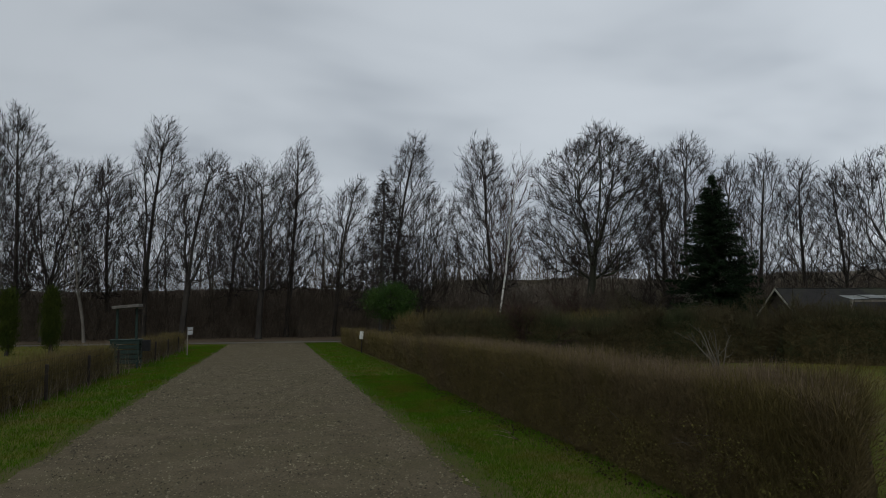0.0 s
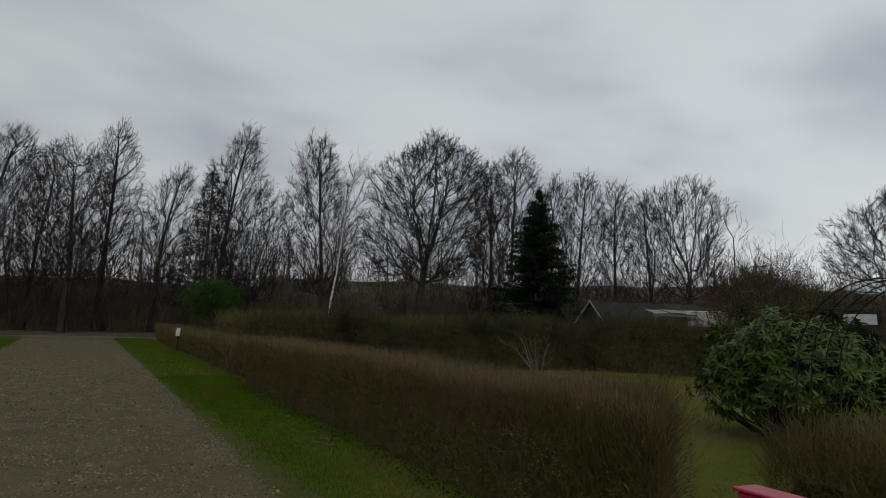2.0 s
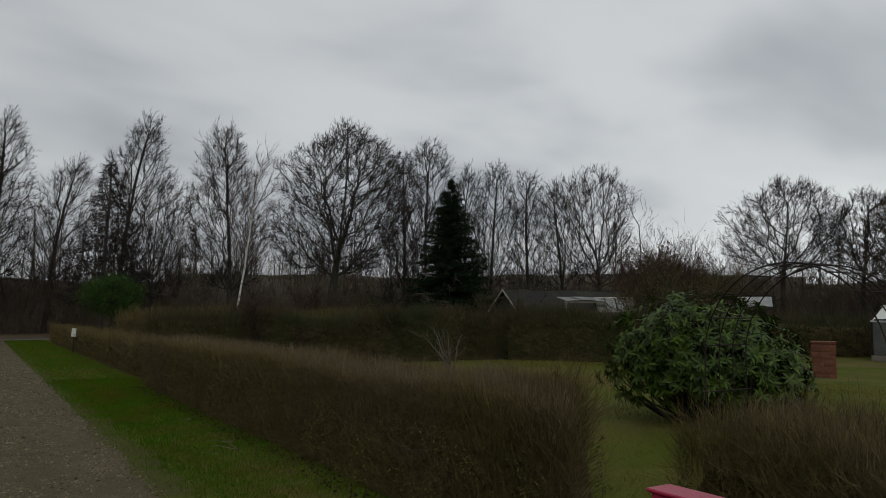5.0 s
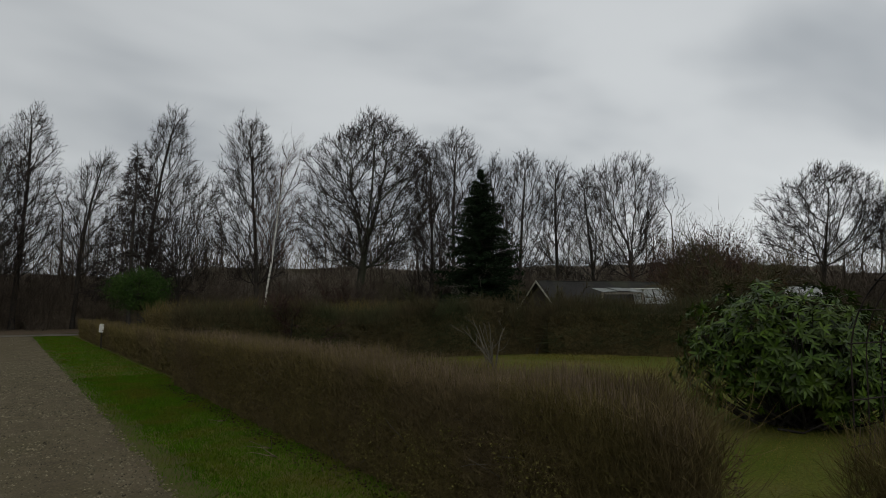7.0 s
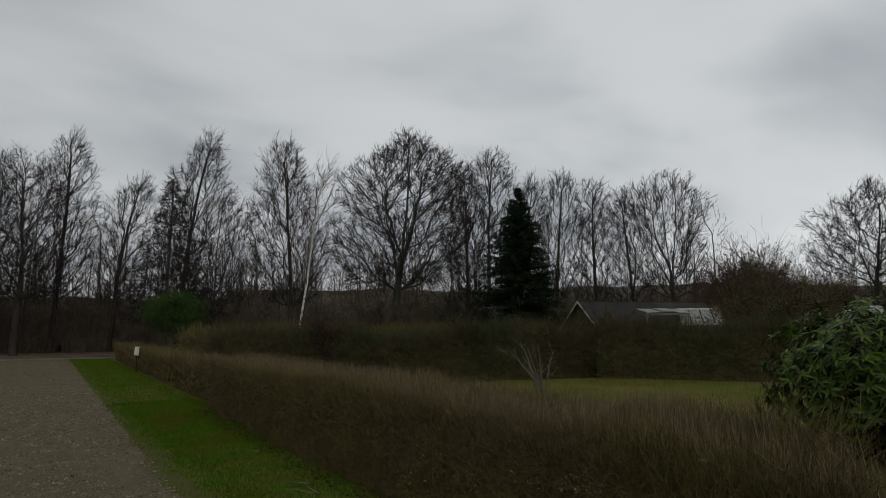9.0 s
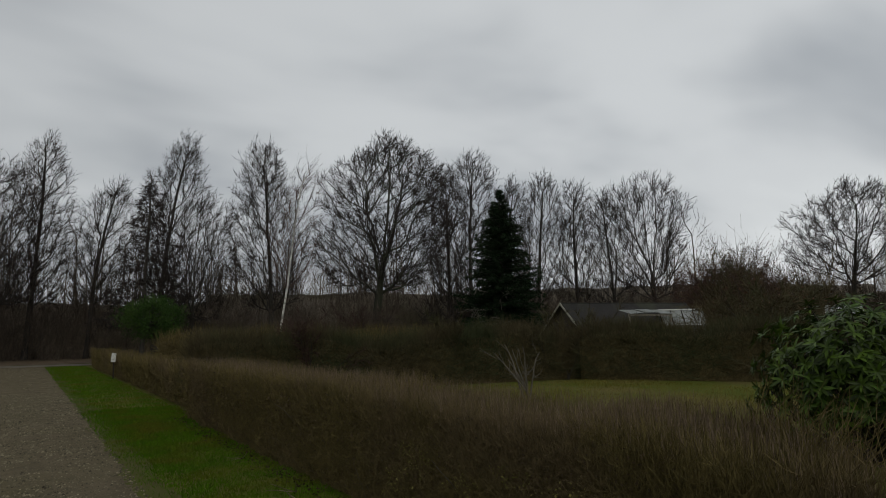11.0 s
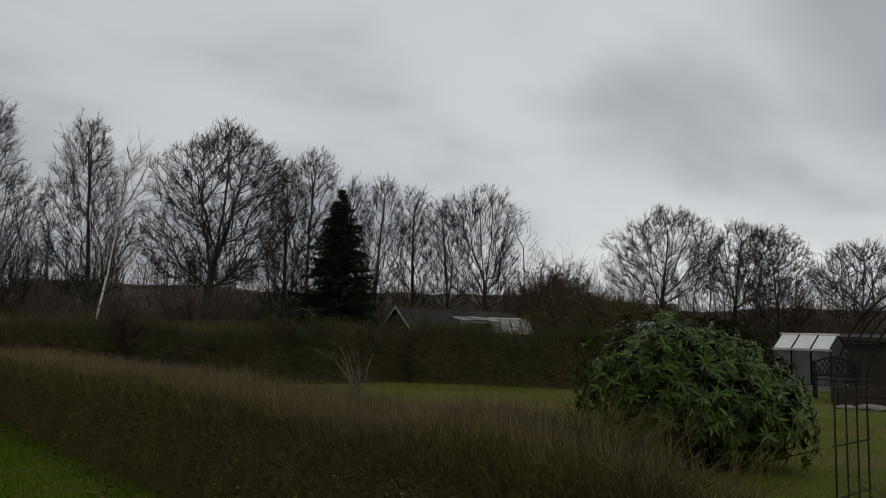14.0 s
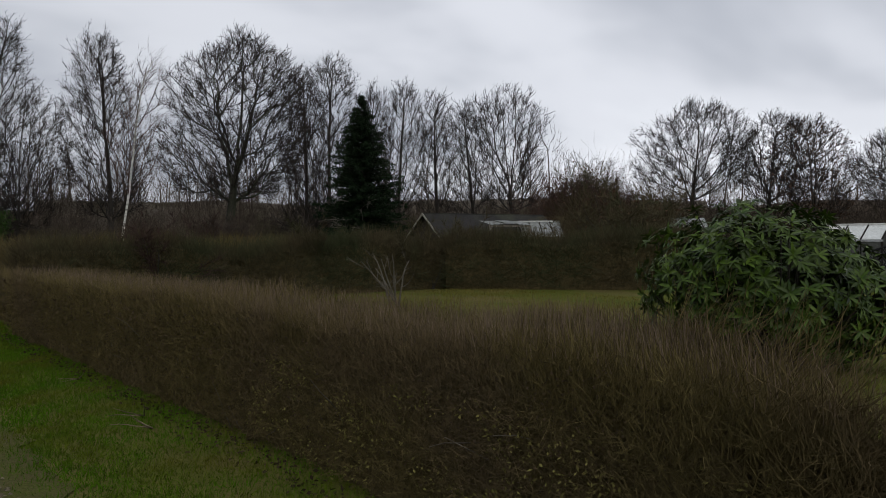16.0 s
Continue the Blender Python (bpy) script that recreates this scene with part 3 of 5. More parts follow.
def hedge(name, label, a, b, thick, height, seed, near=900, tipcol=None, shootmat=None, spread=1.0, shoot=0.24, rad=0.0021, lump=0.05, ends=(0.35, 0.35), inset=0.10, tips=True, shear=0.0, flare=0.0, wob=0.13, group=""):
    """A leafless hedge from a to b: a dark tangle inside, and bare shoots all over it. near: shoots per square metre; a number or a rule by the distance along it."""
    rng = np.random.default_rng(seed)
    a, b = np.array(a, float), np.array(b, float)
    L = float(np.linalg.norm(b - a))
    turn = math.degrees(math.atan2(b[1] - a[1], b[0] - a[0]))
    base = gz(*((a + b) / 2))
    hd = thing(name, label, "hedge", (a[0], a[1], base), turn, group)
    shootmat, tipcol = shootmat or M_HEDGETWIG, tipcol or M_HEDGETIP

    def size(s):
        """Half thickness and height along the hedge."""
        e0 = np.clip(s / ends[0], 0, 1)
        e1 = np.clip((L - s) / ends[1], 0, 1)
        e = np.sqrt(np.clip(1 - (1 - np.minimum(e0, e1)) ** 2, 0.02, 1))
        u = wave(s, seed * 1.3, 1.1)
        return thick / 2 * (0.72 + 0.28 * e) * (1 + lump * u), height * (0.82 + 0.18 * e) * (1 + lump * 0.8 * wave(s, seed * 2.1 + 5, 0.9))

    def slant(q):
        """The cut of the hedge's first end, aslant, and wider towards the road there."""
        q = np.array(q, float)
        q[..., 0] += shear * np.clip(0.5 - q[..., 1] / thick, 0, 1) * np.clip(1 - q[..., 0] / 3.0, 0, 1)
        q[..., 1] += flare * np.clip(1 - q[..., 0] / 1.7, 0, 1) * (q[..., 1] > 0)
        return q

    # inner tangle
    ns, na = max(8, int(L / 0.12)), 22
    ns = min(ns, 160)
    s = np.linspace(0.10, L - 0.10, ns)
    hw, hh = size(s)
    hw, hh = np.maximum(hw - inset, 0.05), hh - inset * 1.3
    ang = np.linspace(-0.02, np.pi + 0.02, na)
    prof_u = np.sign(np.cos(ang)) * np.abs(np.cos(ang)) ** 0.42
    prof_z = np.clip(np.sin(ang), 0, 1) ** 0.42
    v = np.empty((ns, na, 3))
    bump = rng.normal(0, 0.028, (ns, na))
    v[..., 0] = s[:, None] + rng.normal(0, 0.02, (ns, na))
    v[..., 1] = (hw[:, None] * prof_u) * (1 - 0.16 * (1 - prof_z)) + bump
    v[..., 2] = hh[:, None] * prof_z + bump * (prof_z > 0.2)
    i, j = np.meshgrid(np.arange(ns - 1), np.arange(na - 1), indexing="ij")
    f = np.stack([i * na + j, (i + 1) * na + j, (i + 1) * na + j + 1, i * na + j + 1], -1).reshape(-1, 4)
    v = v.reshape(-1, 3)
    for e in (0, ns - 1):
        c = len(v)
        v = np.concatenate([v, [[s[e] + (-0.04 if e == 0 else 0.04), 0, hh[e] * 0.45]]])
        q = np.arange(na - 1) + e * na
        f = np.concatenate([f, np.stack([q, q + 1, np.full(na - 1, c), np.full(na - 1, c)], 1)[:, [0, 1, 2, 2]]])
    tri = np.concatenate([f[:, [0, 1, 2]], f[:, [0, 2, 3]]])
    tri = tri[(tri[:, 0] != tri[:, 1]) & (tri[:, 1] != tri[:, 2]) & (tri[:, 0] != tri[:, 2])]
    put("inner_tangle", mesh_np("inner_tangle", slant(v), tri, M_HEDGECORE), hd)
    # shoots on the faces, the top and the ends
    girth = height * 2 + thick
    dens = near if callable(near) else (lambda q: np.full_like(q, near))
    grid = np.linspace(0, L, 200)
    w = dens(grid)
    total = int(w.mean() * L * girth)
    cdf = np.concatenate([[0], np.cumsum((w[1:] + w[:-1]) / 2)])
    s = np.interp(rng.uniform(0, cdf[-1], total), cdf, grid)
    local = dens(s) / max(w.max(), 1)
    k = rng.uniform(0, girth, total)
    hw, hh = size(s)
    side = np.where(k < height, -1, np.where(k < 2 * height, 1, 0))
    topn = side == 0
    u = np.where(topn, rng.uniform(-1, 1, total) * hw * 0.96, side * hw * rng.uniform(0.78, 0.98, total))
    z = np.where(topn, hh - rng.uniform(0.08, 0.28, total), hh * rng.uniform(0.02, 0.96, total) ** 0.9)
    u *= 1 - 0.14 * (1 - np.clip(z / hh, 0, 1))
    p = np.stack([s, u, z], 1)
    wild = np.clip(2.0 - 2.0 * z / hh, 0, 1)
    d = np.stack([rng.normal(0, 0.34, total) + rng.normal(0, 1.2, total) * wild, side * rng.uniform(-0.05, 0.32, total) + rng.normal(0, 0.16, total), np.where(topn, 1.0, 0.95 - 0.75 * wild + rng.normal(0, 0.2 + 0.35 * wild, total))], 1)
    atend = (s < 0.25) | (s > L - 0.25)
    d[:, 0] += np.where(atend, np.where(s < 0.25, -0.5, 0.5) * rng.uniform(0, 1, total), 0)
    ln = shoot * rng.uniform(0.5, 1.25, total) * spread * np.where(topn, 0.85, 1.0)
    rr = rad * rng.uniform(0.7, 1.35, total) / np.sqrt(np.clip(local, 0.15, 1))
    lines, rads = grow(rng, p, d, ln, rr, rr * 0.5, 2 if callable(near) else 1, wob, 0.16)
    low_ok = lines[:, -1, 2] > 0.01
    put("shoot_mass", mesh_np("shoot_mass", *ribbons(slant(lines[low_ok]), rads[low_ok] * 1.25, rng), shootmat), hd, kind="stuff")
    if tips:
        tn = int(total * 0.05)
        s = np.interp(rng.uniform(0, cdf[-1], tn), cdf, grid)
        hw, hh = size(s)
        p = np.stack([s, rng.uniform(-1, 1, tn) * hw, hh - rng.uniform(0.03, 0.10, tn)], 1)
        d = np.stack([rng.normal(0.08, 0.2, tn), rng.normal(0, 0.2, tn), np.ones(tn)], 1)
        lines, rads = grow(rng, p, d, rng.uniform(0.06, 0.19, tn) * spread, rad * 0.95 / np.sqrt(np.clip(dens(s) / max(w.max(), 1), 0.15, 1)), rad * 0.6, 2, 0.1, 0.1)
        put("tip_growth", mesh_np("tip_growth", *ribbons(slant(lines), rads * 1.25, rng), tipcol), hd, "pale pinkish-brown shoot tips", "stuff")
    return hd, size, L


# ---- ground, road and verge ----
def axis(lo, hi, core_lo, core_hi, step):
    far = lambda d: np.cumsum(np.geomspace(step * 1.5, d / 4, 22))
    up = far(hi - core_hi)
    dn = far(core_lo - lo)
    return np.concatenate([core_lo - dn[::-1], np.arange(core_lo, core_hi, step), core_hi + up])


gx, gy = axis(-900, 900, -14, 26, 0.4), axis(-900, 1400, -6, 60, 0.5)
X, Y = np.meshgrid(gx, gy, indexing="ij")
Zg = rise(X, Y) + 0.018 * wave(X, Y, 0.8) * ((X > 4) | (X < -4.5)) - 0.012 * ((X > -3.2) & (X < 2.6) & (Y < 45))
i, j = np.meshgrid(np.arange(len(gx) - 1), np.arange(len(gy) - 1), indexing="ij")
ny = len(gy)
gf = np.stack([i * ny + j, (i + 1) * ny + j, (i + 1) * ny + j + 1, i * ny + j + 1], -1).reshape(-1, 4)
ground = new("ground", mesh_np("ground", np.stack([X, Y, Zg], -1).reshape(-1, 3), gf, M_GRASS, True))
tagged(ground, "damp winter grass ground of the allotment plots", "ground", kind="structure")


def strip(name, x0, x1, y0, y1, step, z, material, jag, across=26):
    """A flat lane along y with ragged edges."""
    ys = np.arange(y0, y1, step)
    rng = np.random.default_rng(len(name))
    lo = x0 + jag * wave(ys, 3.0, 1.3) + rng.normal(0, jag * 0.35, len(ys))
    hi = x1 + jag * wave(ys, 9.0, 1.3) + rng.normal(0, jag * 0.35, len(ys))
    t = np.linspace(0, 1, across)
    xs = lo[:, None] * (1 - t) + hi[:, None] * t
    yy = np.repeat(ys[:, None], across, 1)
    zz = z + 0.006 * wave(xs, yy, 2.0) + 0.03 * (1 - (2 * t - 1) ** 2) - 0.012 * np.exp(-(((xs + 1.35) / 0.35) ** 2)) - 0.012 * np.exp(-(((xs - 0.55) / 0.35) ** 2))
    i, j = np.meshgrid(np.arange(len(ys) - 1), np.arange(across - 1), indexing="ij")
    f = np.stack([i * across + j, i * across + j + 1, (i + 1) * across + j + 1, (i + 1) * across + j], -1).reshape(-1, 4)
    return new(name, mesh_np(name, np.stack([xs, yy, zz], -1).reshape(-1, 3), f, material, True))


tagged(strip("verge", -2.72, 2.15, -6, 46.2, 0.12, 0.0, M_SOIL, 0.10), "worn muddy strip between gravel road and grass", "verge", kind="structure")
road = tagged(strip("road", -2.5, 1.78, -6, 46.4, 0.10, 0.014, M_GRAVEL, 0.07), "wet grey-brown gravel road with faint wheel tracks", "road", kind="structure")
lane = new("lane", mesh_np("lane", [[-60, 46, 0.03], [60, 46, 0.03], [60, 48.6, 0.03], [-60, 48.6, 0.03]], [[0, 1, 2, 3]], M_TARMAC))
tagged(lane, "pale gravel lane crossing the end of the road", "lane", kind="structure")

floor_y = np.linspace(48.6, 66, 30)
fx, fy = np.meshgrid(np.linspace(-60, 60, 90), floor_y, indexing="ij")
i, j = np.meshgrid(np.arange(89), np.arange(29), indexing="ij")
wood_floor = new("wood_floor", mesh_np("wood_floor", np.stack([fx, fy, 0.05 + 0.03 * wave(fx, fy, 1.0)], -1).reshape(-1, 3), np.stack([i * 30 + j, (i + 1) * 30 + j, (i + 1) * 30 + j + 1, i * 30 + j + 1], -1).reshape(-1, 4), M_LITTER, True))
tagged(wood_floor, "dark leaf-strewn floor of the wood beyond the lane", "ground", kind="structure")

rng = np.random.default_rng(7)


def pebbles(n, x0, x1, y0, y1, z):
    """Small flat-bottomed stones, pressed into the road."""
    p = np.stack([rng.uniform(x0, x1, n), y0 + (y1 - y0) * rng.uniform(0, 1, n) ** 1.7, np.zeros(n)], 1)
    r = rng.uniform(0.005, 0.015, n) * (1 + 0.9 * (rng.uniform(size=n) > 0.95)) * (1 + 0.04 * np.maximum(p[:, 1], 0))
    pyr = np.array([[1, 0, -0.4], [0, 1, -0.4], [-1, 0, -0.4], [0, -1, -0.4], [0, 0, 0.5]], float)
    v = pyr[None] * rng.uniform(0.6, 1.3, (n, 5, 1)) * r[:, None, None]
    a = rng.uniform(0, 6.28, n)
    c, s = np.cos(a)[:, None], np.sin(a)[:, None]
    v = np.stack([v[..., 0] * c - v[..., 1] * s, v[..., 0] * s + v[..., 1] * c, v[..., 2]], -1)
    t = np.clip((p[:, 0] + 2.5) / 4.28, 0, 1)
    p[:, 2] = z + 0.03 * (1 - (2 * t - 1) ** 2) - 0.012 * np.exp(-(((p[:, 0] + 1.35) / 0.35) ** 2)) - 0.012 * np.exp(-(((p[:, 0] - 0.55) / 0.35) ** 2)) + 0.003
    f = np.array([[0, 1, 4], [1, 2, 4], [2, 3, 4], [3, 0, 4]])
    return (v + p[:, None]).reshape(-1, 3), (f[None] + (np.arange(n) * 5)[:, None, None]).reshape(-1, 3)


loose = new("loose_gravel", mesh_np("loose_gravel", *join(pebbles(46000, -2.52, 1.86, 1.0, 26.0, 0.014), pebbles(9000, -2.5, 1.8, 14.0, 45.5, 0.014), pebbles(9000, -2.5, 1.8, 1.6, -6.0, 0.014)), M_STONE))
tagged(loose, "loose grey gravel stones lying on the road", "gravel", kind="stuff")


def turf(name, label, n, x0, x1, y0, y1, material, h, keep=None, bias=1.6):
    p = np.stack([rng.uniform(x0, x1, n), y0 + (y1 - y0) * rng.uniform(0, 1, n) ** bias, np.zeros(n)], 1)
    if keep is not None:
        p = p[keep(p)]
    far = 1 + np.clip((p[:, 1] - 5) / 10, 0, 2.2)
    p[:, 2] = rise(p[:, 0], p[:, 1]) - 0.006
    d = unit(rng.normal(0, 0.55, p.shape) + [0.1, 0, 1.0])
    ob = new(name, mesh_np(name, *blades(p, d, rng.uniform(0.5, 1.3, len(p)) * h, 0.006 * far, rng), material))
    return tagged(ob, label, "grass", kind="stuff")


edge = lambda p: rng.uniform(size=len(p)) < np.clip((p[:, 0] - 1.72 + 0.10 * wave(p[:, 1], 9.0, 1.3)) / 0.55, 0.04, 1) ** 1.25
turf("verge_grass", "bright green short grass on the verge before the hedge", 200000, 1.7, 3.75, -6.0, 20, M_VERGE, 0.045, edge, 1.6)
turf("far_verge_grass", "green grass verge along the road", 34000, 1.8, 3.7, 13, 46, M_VERGE, 0.055, None, 1.2)
edge2 = lambda p: rng.uniform(size=len(p)) < np.clip((-2.42 - p[:, 0]) / 0.32, 0.04, 1) ** 1.2
turf("opposite_verge_grass", "green grass verge beside the wire fence", 95000, -4.6, -2.42, -6, 44, M_VERGE, 0.06, edge2, 1.35)
turf("lawn_grass", "patchy olive winter lawn of the garden plot", 105000, 3.8, 13.5, -6.0, 16.5, M_LAWN, 0.055, None, 1.1)
turf("field_grass", "rough winter grass of the neighbouring plot", 22000, -16, -4.6, 12, 46, M_LAWN, 0.11, None, 1.0)

# ---- hedges ----
close_up = lambda s: np.interp(s, [0, 4, 8, 14, 30], [4300, 3700, 2000, 950, 600])
main_hedge, main_size, main_len = hedge("hedge", "long clipped leafless brown hedge beside the gravel road", (3.88, 3.34), (3.88, 17.45), 1.02, 1.07, 11, close_up, ends=(0.14, 0.4), shear=1.75, flare=0.40, shoot=0.16, wob=0.32, rad=0.0012)
rng = np.random.default_rng(21)
n = 9000
s = 0.3 + 4.6 * rng.uniform(0, 1, n) ** 1.2
z = rng.uniform(0.05, 0.72, n)
thick_there = wave(s, z * 2, 3.0) + rng.normal(0, 0.25, n) > 0.15
s, z = s[thick_there], z[thick_there]
n = len(s)
p = np.stack([s, 0.50 + 0.38 * np.clip(1 - s / 1.7, 0, 1) - rng.uniform(0.0, 0.12, n), z], 1)
put("leaf_growth", mesh_np("leaf_growth", *leaf_quads(p, unit(rng.normal(size=(n, 3))), rng.uniform(0.012, 0.032, n), rng.uniform(0.007, 0.015, n), rng), M_YELLOWLEAF), main_hedge, "few small yellowing leaves", "stuff")
# buds and withered scraps all over the road face
n = 9000
s = 14.0 * rng.uniform(0, 1, n) ** 1.6
z = rng.uniform(0.05, 1.0, n) ** 0.8
p = np.stack([s + 0.35, 0.49 - 0.08 * (1 - z) - rng.uniform(0, 0.06, n), z], 1)
put("leaf_litter", mesh_np("leaf_litter", *leaf_quads(p, unit(rng.normal(size=(n, 3))), rng.uniform(0.008, 0.022, n) * (1 + s / 10), rng.uniform(0.006, 0.014, n) * (1 + s / 10), rng), M_LITTER), main_hedge, "withered brown scraps of leaves", "stuff")
# loose shoots fanning out of the near end
n = 4200
u = rng.uniform(-0.5, 0.5, n)
z = rng.uniform(0.08, 1.02, n) ** 0.9
p = np.stack([1.75 * np.clip(0.5 - u, 0, 1) + rng.uniform(0.02, 0.30, n), u + 0.38 * (u > 0), z], 1)
l, r = grow(rng, p, np.stack([rng.normal(-0.6, 0.35, n), rng.normal(0.2, 0.4, n), rng.uniform(0.25, 1.0, n)], 1), rng.uniform(0.14, 0.46, n) * (0.5 + 0.5 * z), 0.0021, 0.0011, 3, 0.14, 0.3)
put("end_growth", mesh_np("end_growth", *ribbons(l, r, rng), M_HEDGETWIG), main_hedge, "loose brown shoots at the hedge end", "stuff")
# stout stems inside the hedge
n = 150
p = np.stack([rng.uniform(1.4, 9, n), rng.uniform(-0.05, 0.36, n), rng.uniform(0.0, 0.5, n)], 1)
l, r = grow(rng, p, np.stack([rng.normal(0, 0.9, n), rng.normal(0.15, 0.3, n), rng.uniform(0.1, 0.9, n)], 1), rng.uniform(0.2, 0.5, n), 0.005, 0.002, 4, 0.18, 0.1)
put("stem_tangle", mesh_np("stem_tangle", *sticks(l, r, 4), M_SHRUBBARK), main_hedge, "bare grey stems", "stuff")

hedge("hedge", "leafless brown hedge running on to the end of the road", (4.16, 18.7), (4.16, 43.5), 0.9, 0.84, 12, 330, rad=0.005, ends=(0.2, 0.4))
hedge("hedge", "loose leafless brown hedge by the garden entrance", (4.02, 3.36), (4.02, -3.5), 1.05, 1.10, 13, lambda s: np.interp(s, [0, 3, 7], [3600, 1700, 200]), ends=(0.7, 0.3), shoot=0.21, lump=0.15, wob=0.3, rad=0.0013)
hedge("hedge", "tall dark brown hedge closing the garden lawn", (3.7, 18.4), (13.2, 17.2), 1.2, 1.14, 14, 620, shootmat=M_DARKTWIG, rad=0.0032, shoot=0.4, lump=0.2, tips=False)
hedge("hedge", "overgrown dark hedge behind the garden lawn", (12.9, 17.0), (16.4, 12.6), 1.5, 1.25, 15, 520, shootmat=M_DARKTWIG, rad=0.0036, shoot=0.4, lump=0.14, tips=False)
hedge("hedge", "low brown hedge of a plot further back", (5.0, 31.0), (17.0, 30.0), 1.2, 1.15, 16, 150, rad=0.007, shoot=0.5, lump=0.12, tips=False)
hedge("hedge", "dark brown hedge behind the brick pillar", (20.5, 16.5), (25.5, 8.5), 1.4, 1.0, 17, 170, shootmat=M_DARKTWIG, rad=0.006, shoot=0.5, lump=0.10, tips=False)
hedge("hedge", "low sparse leafless hedge along the wire fence", (-4.68, 7.0), (-4.68, 23.0), 0.60, 0.68, 18, 620, shootmat=M_HEDGETWIG, rad=0.003, shoot=0.32, lump=0.16, wob=0.25, tips=False)
hedge("hedge", "low sparse leafless hedge along the wire fence", (-4.68, 26.8), (-4.68, 40.0), 0.60, 0.66, 19, 520, shootmat=M_HEDGETWIG, rad=0.003, shoot=0.32, lump=0.16, wob=0.25, tips=False)

# fallen leaves and thrown twigs along the foot of the hedge
n = 1500
p = np.stack([rng.normal(3.34, 0.10, n), rng.uniform(3.5, 17.5, n), rng.uniform(0.004, 0.03, n)], 1)
d = unit(rng.normal(size=(n, 3)) * [1, 1, 0.25])
tagged(new("fallen_leaves", mesh_np("fallen_leaves", *leaf_quads(p, d, rng.uniform(0.02, 0.05, n), rng.uniform(0.012, 0.03, n), rng), M_ROT)), "dark rotting leaves along the hedge foot", "leaf litter", kind="stuff")


def dead_branch(x, y, turn, seed, size=1.0, lab="pale dead twig lying by the hedge foot"):
    q = np.random.default_rng(seed)
    br = thing("dead_branch", lab, "branch", (x, y, gz(x, y)), turn, "dead twigs by the hedge")
    l, r = grow(q, [[0, 0, 0.012]] * 3, [[1, 0.2, 0.35], [1, -0.5, 0.15], [0.6, 0.6, 0.5]], np.array([0.42, 0.3, 0.26]) * size, 0.006, 0.003, 5, 0.12, -0.12)
    put("twig", mesh_np("twig", *sticks(l, r, 5), M_REED), br)


dead_branch(3.15, 9.7, 200, 1)
dead_branch(3.05, 9.2, 150, 2, 0.8)
dead_branch(3.2, 12.0, 215, 3, 0.7)

# ---- bushes of the garden ----
def leaf_mesh(length=0.108, width=0.030):
    """One leathery leaf, folded along its rib and bent down at the tip."""
    rows, v, f = 4, [], []
    for k in range(rows):
        t = k / (rows - 1)
        w = width * math.sin(math.pi * (0.08 + 0.88 * t) ** 0.9) / 2
        z = -0.20 * length * t * t
        v += [(-w, length * t, z + w * 0.3), (0, length * t, z), (w, length * t, z + w * 0.3)]
    for k in range(rows - 1):
        for c in (0, 1):
            q = 3 * k + c
            f.append((q, q + 1, q + 4, q + 3))
    return np.array(v), np.array(f)


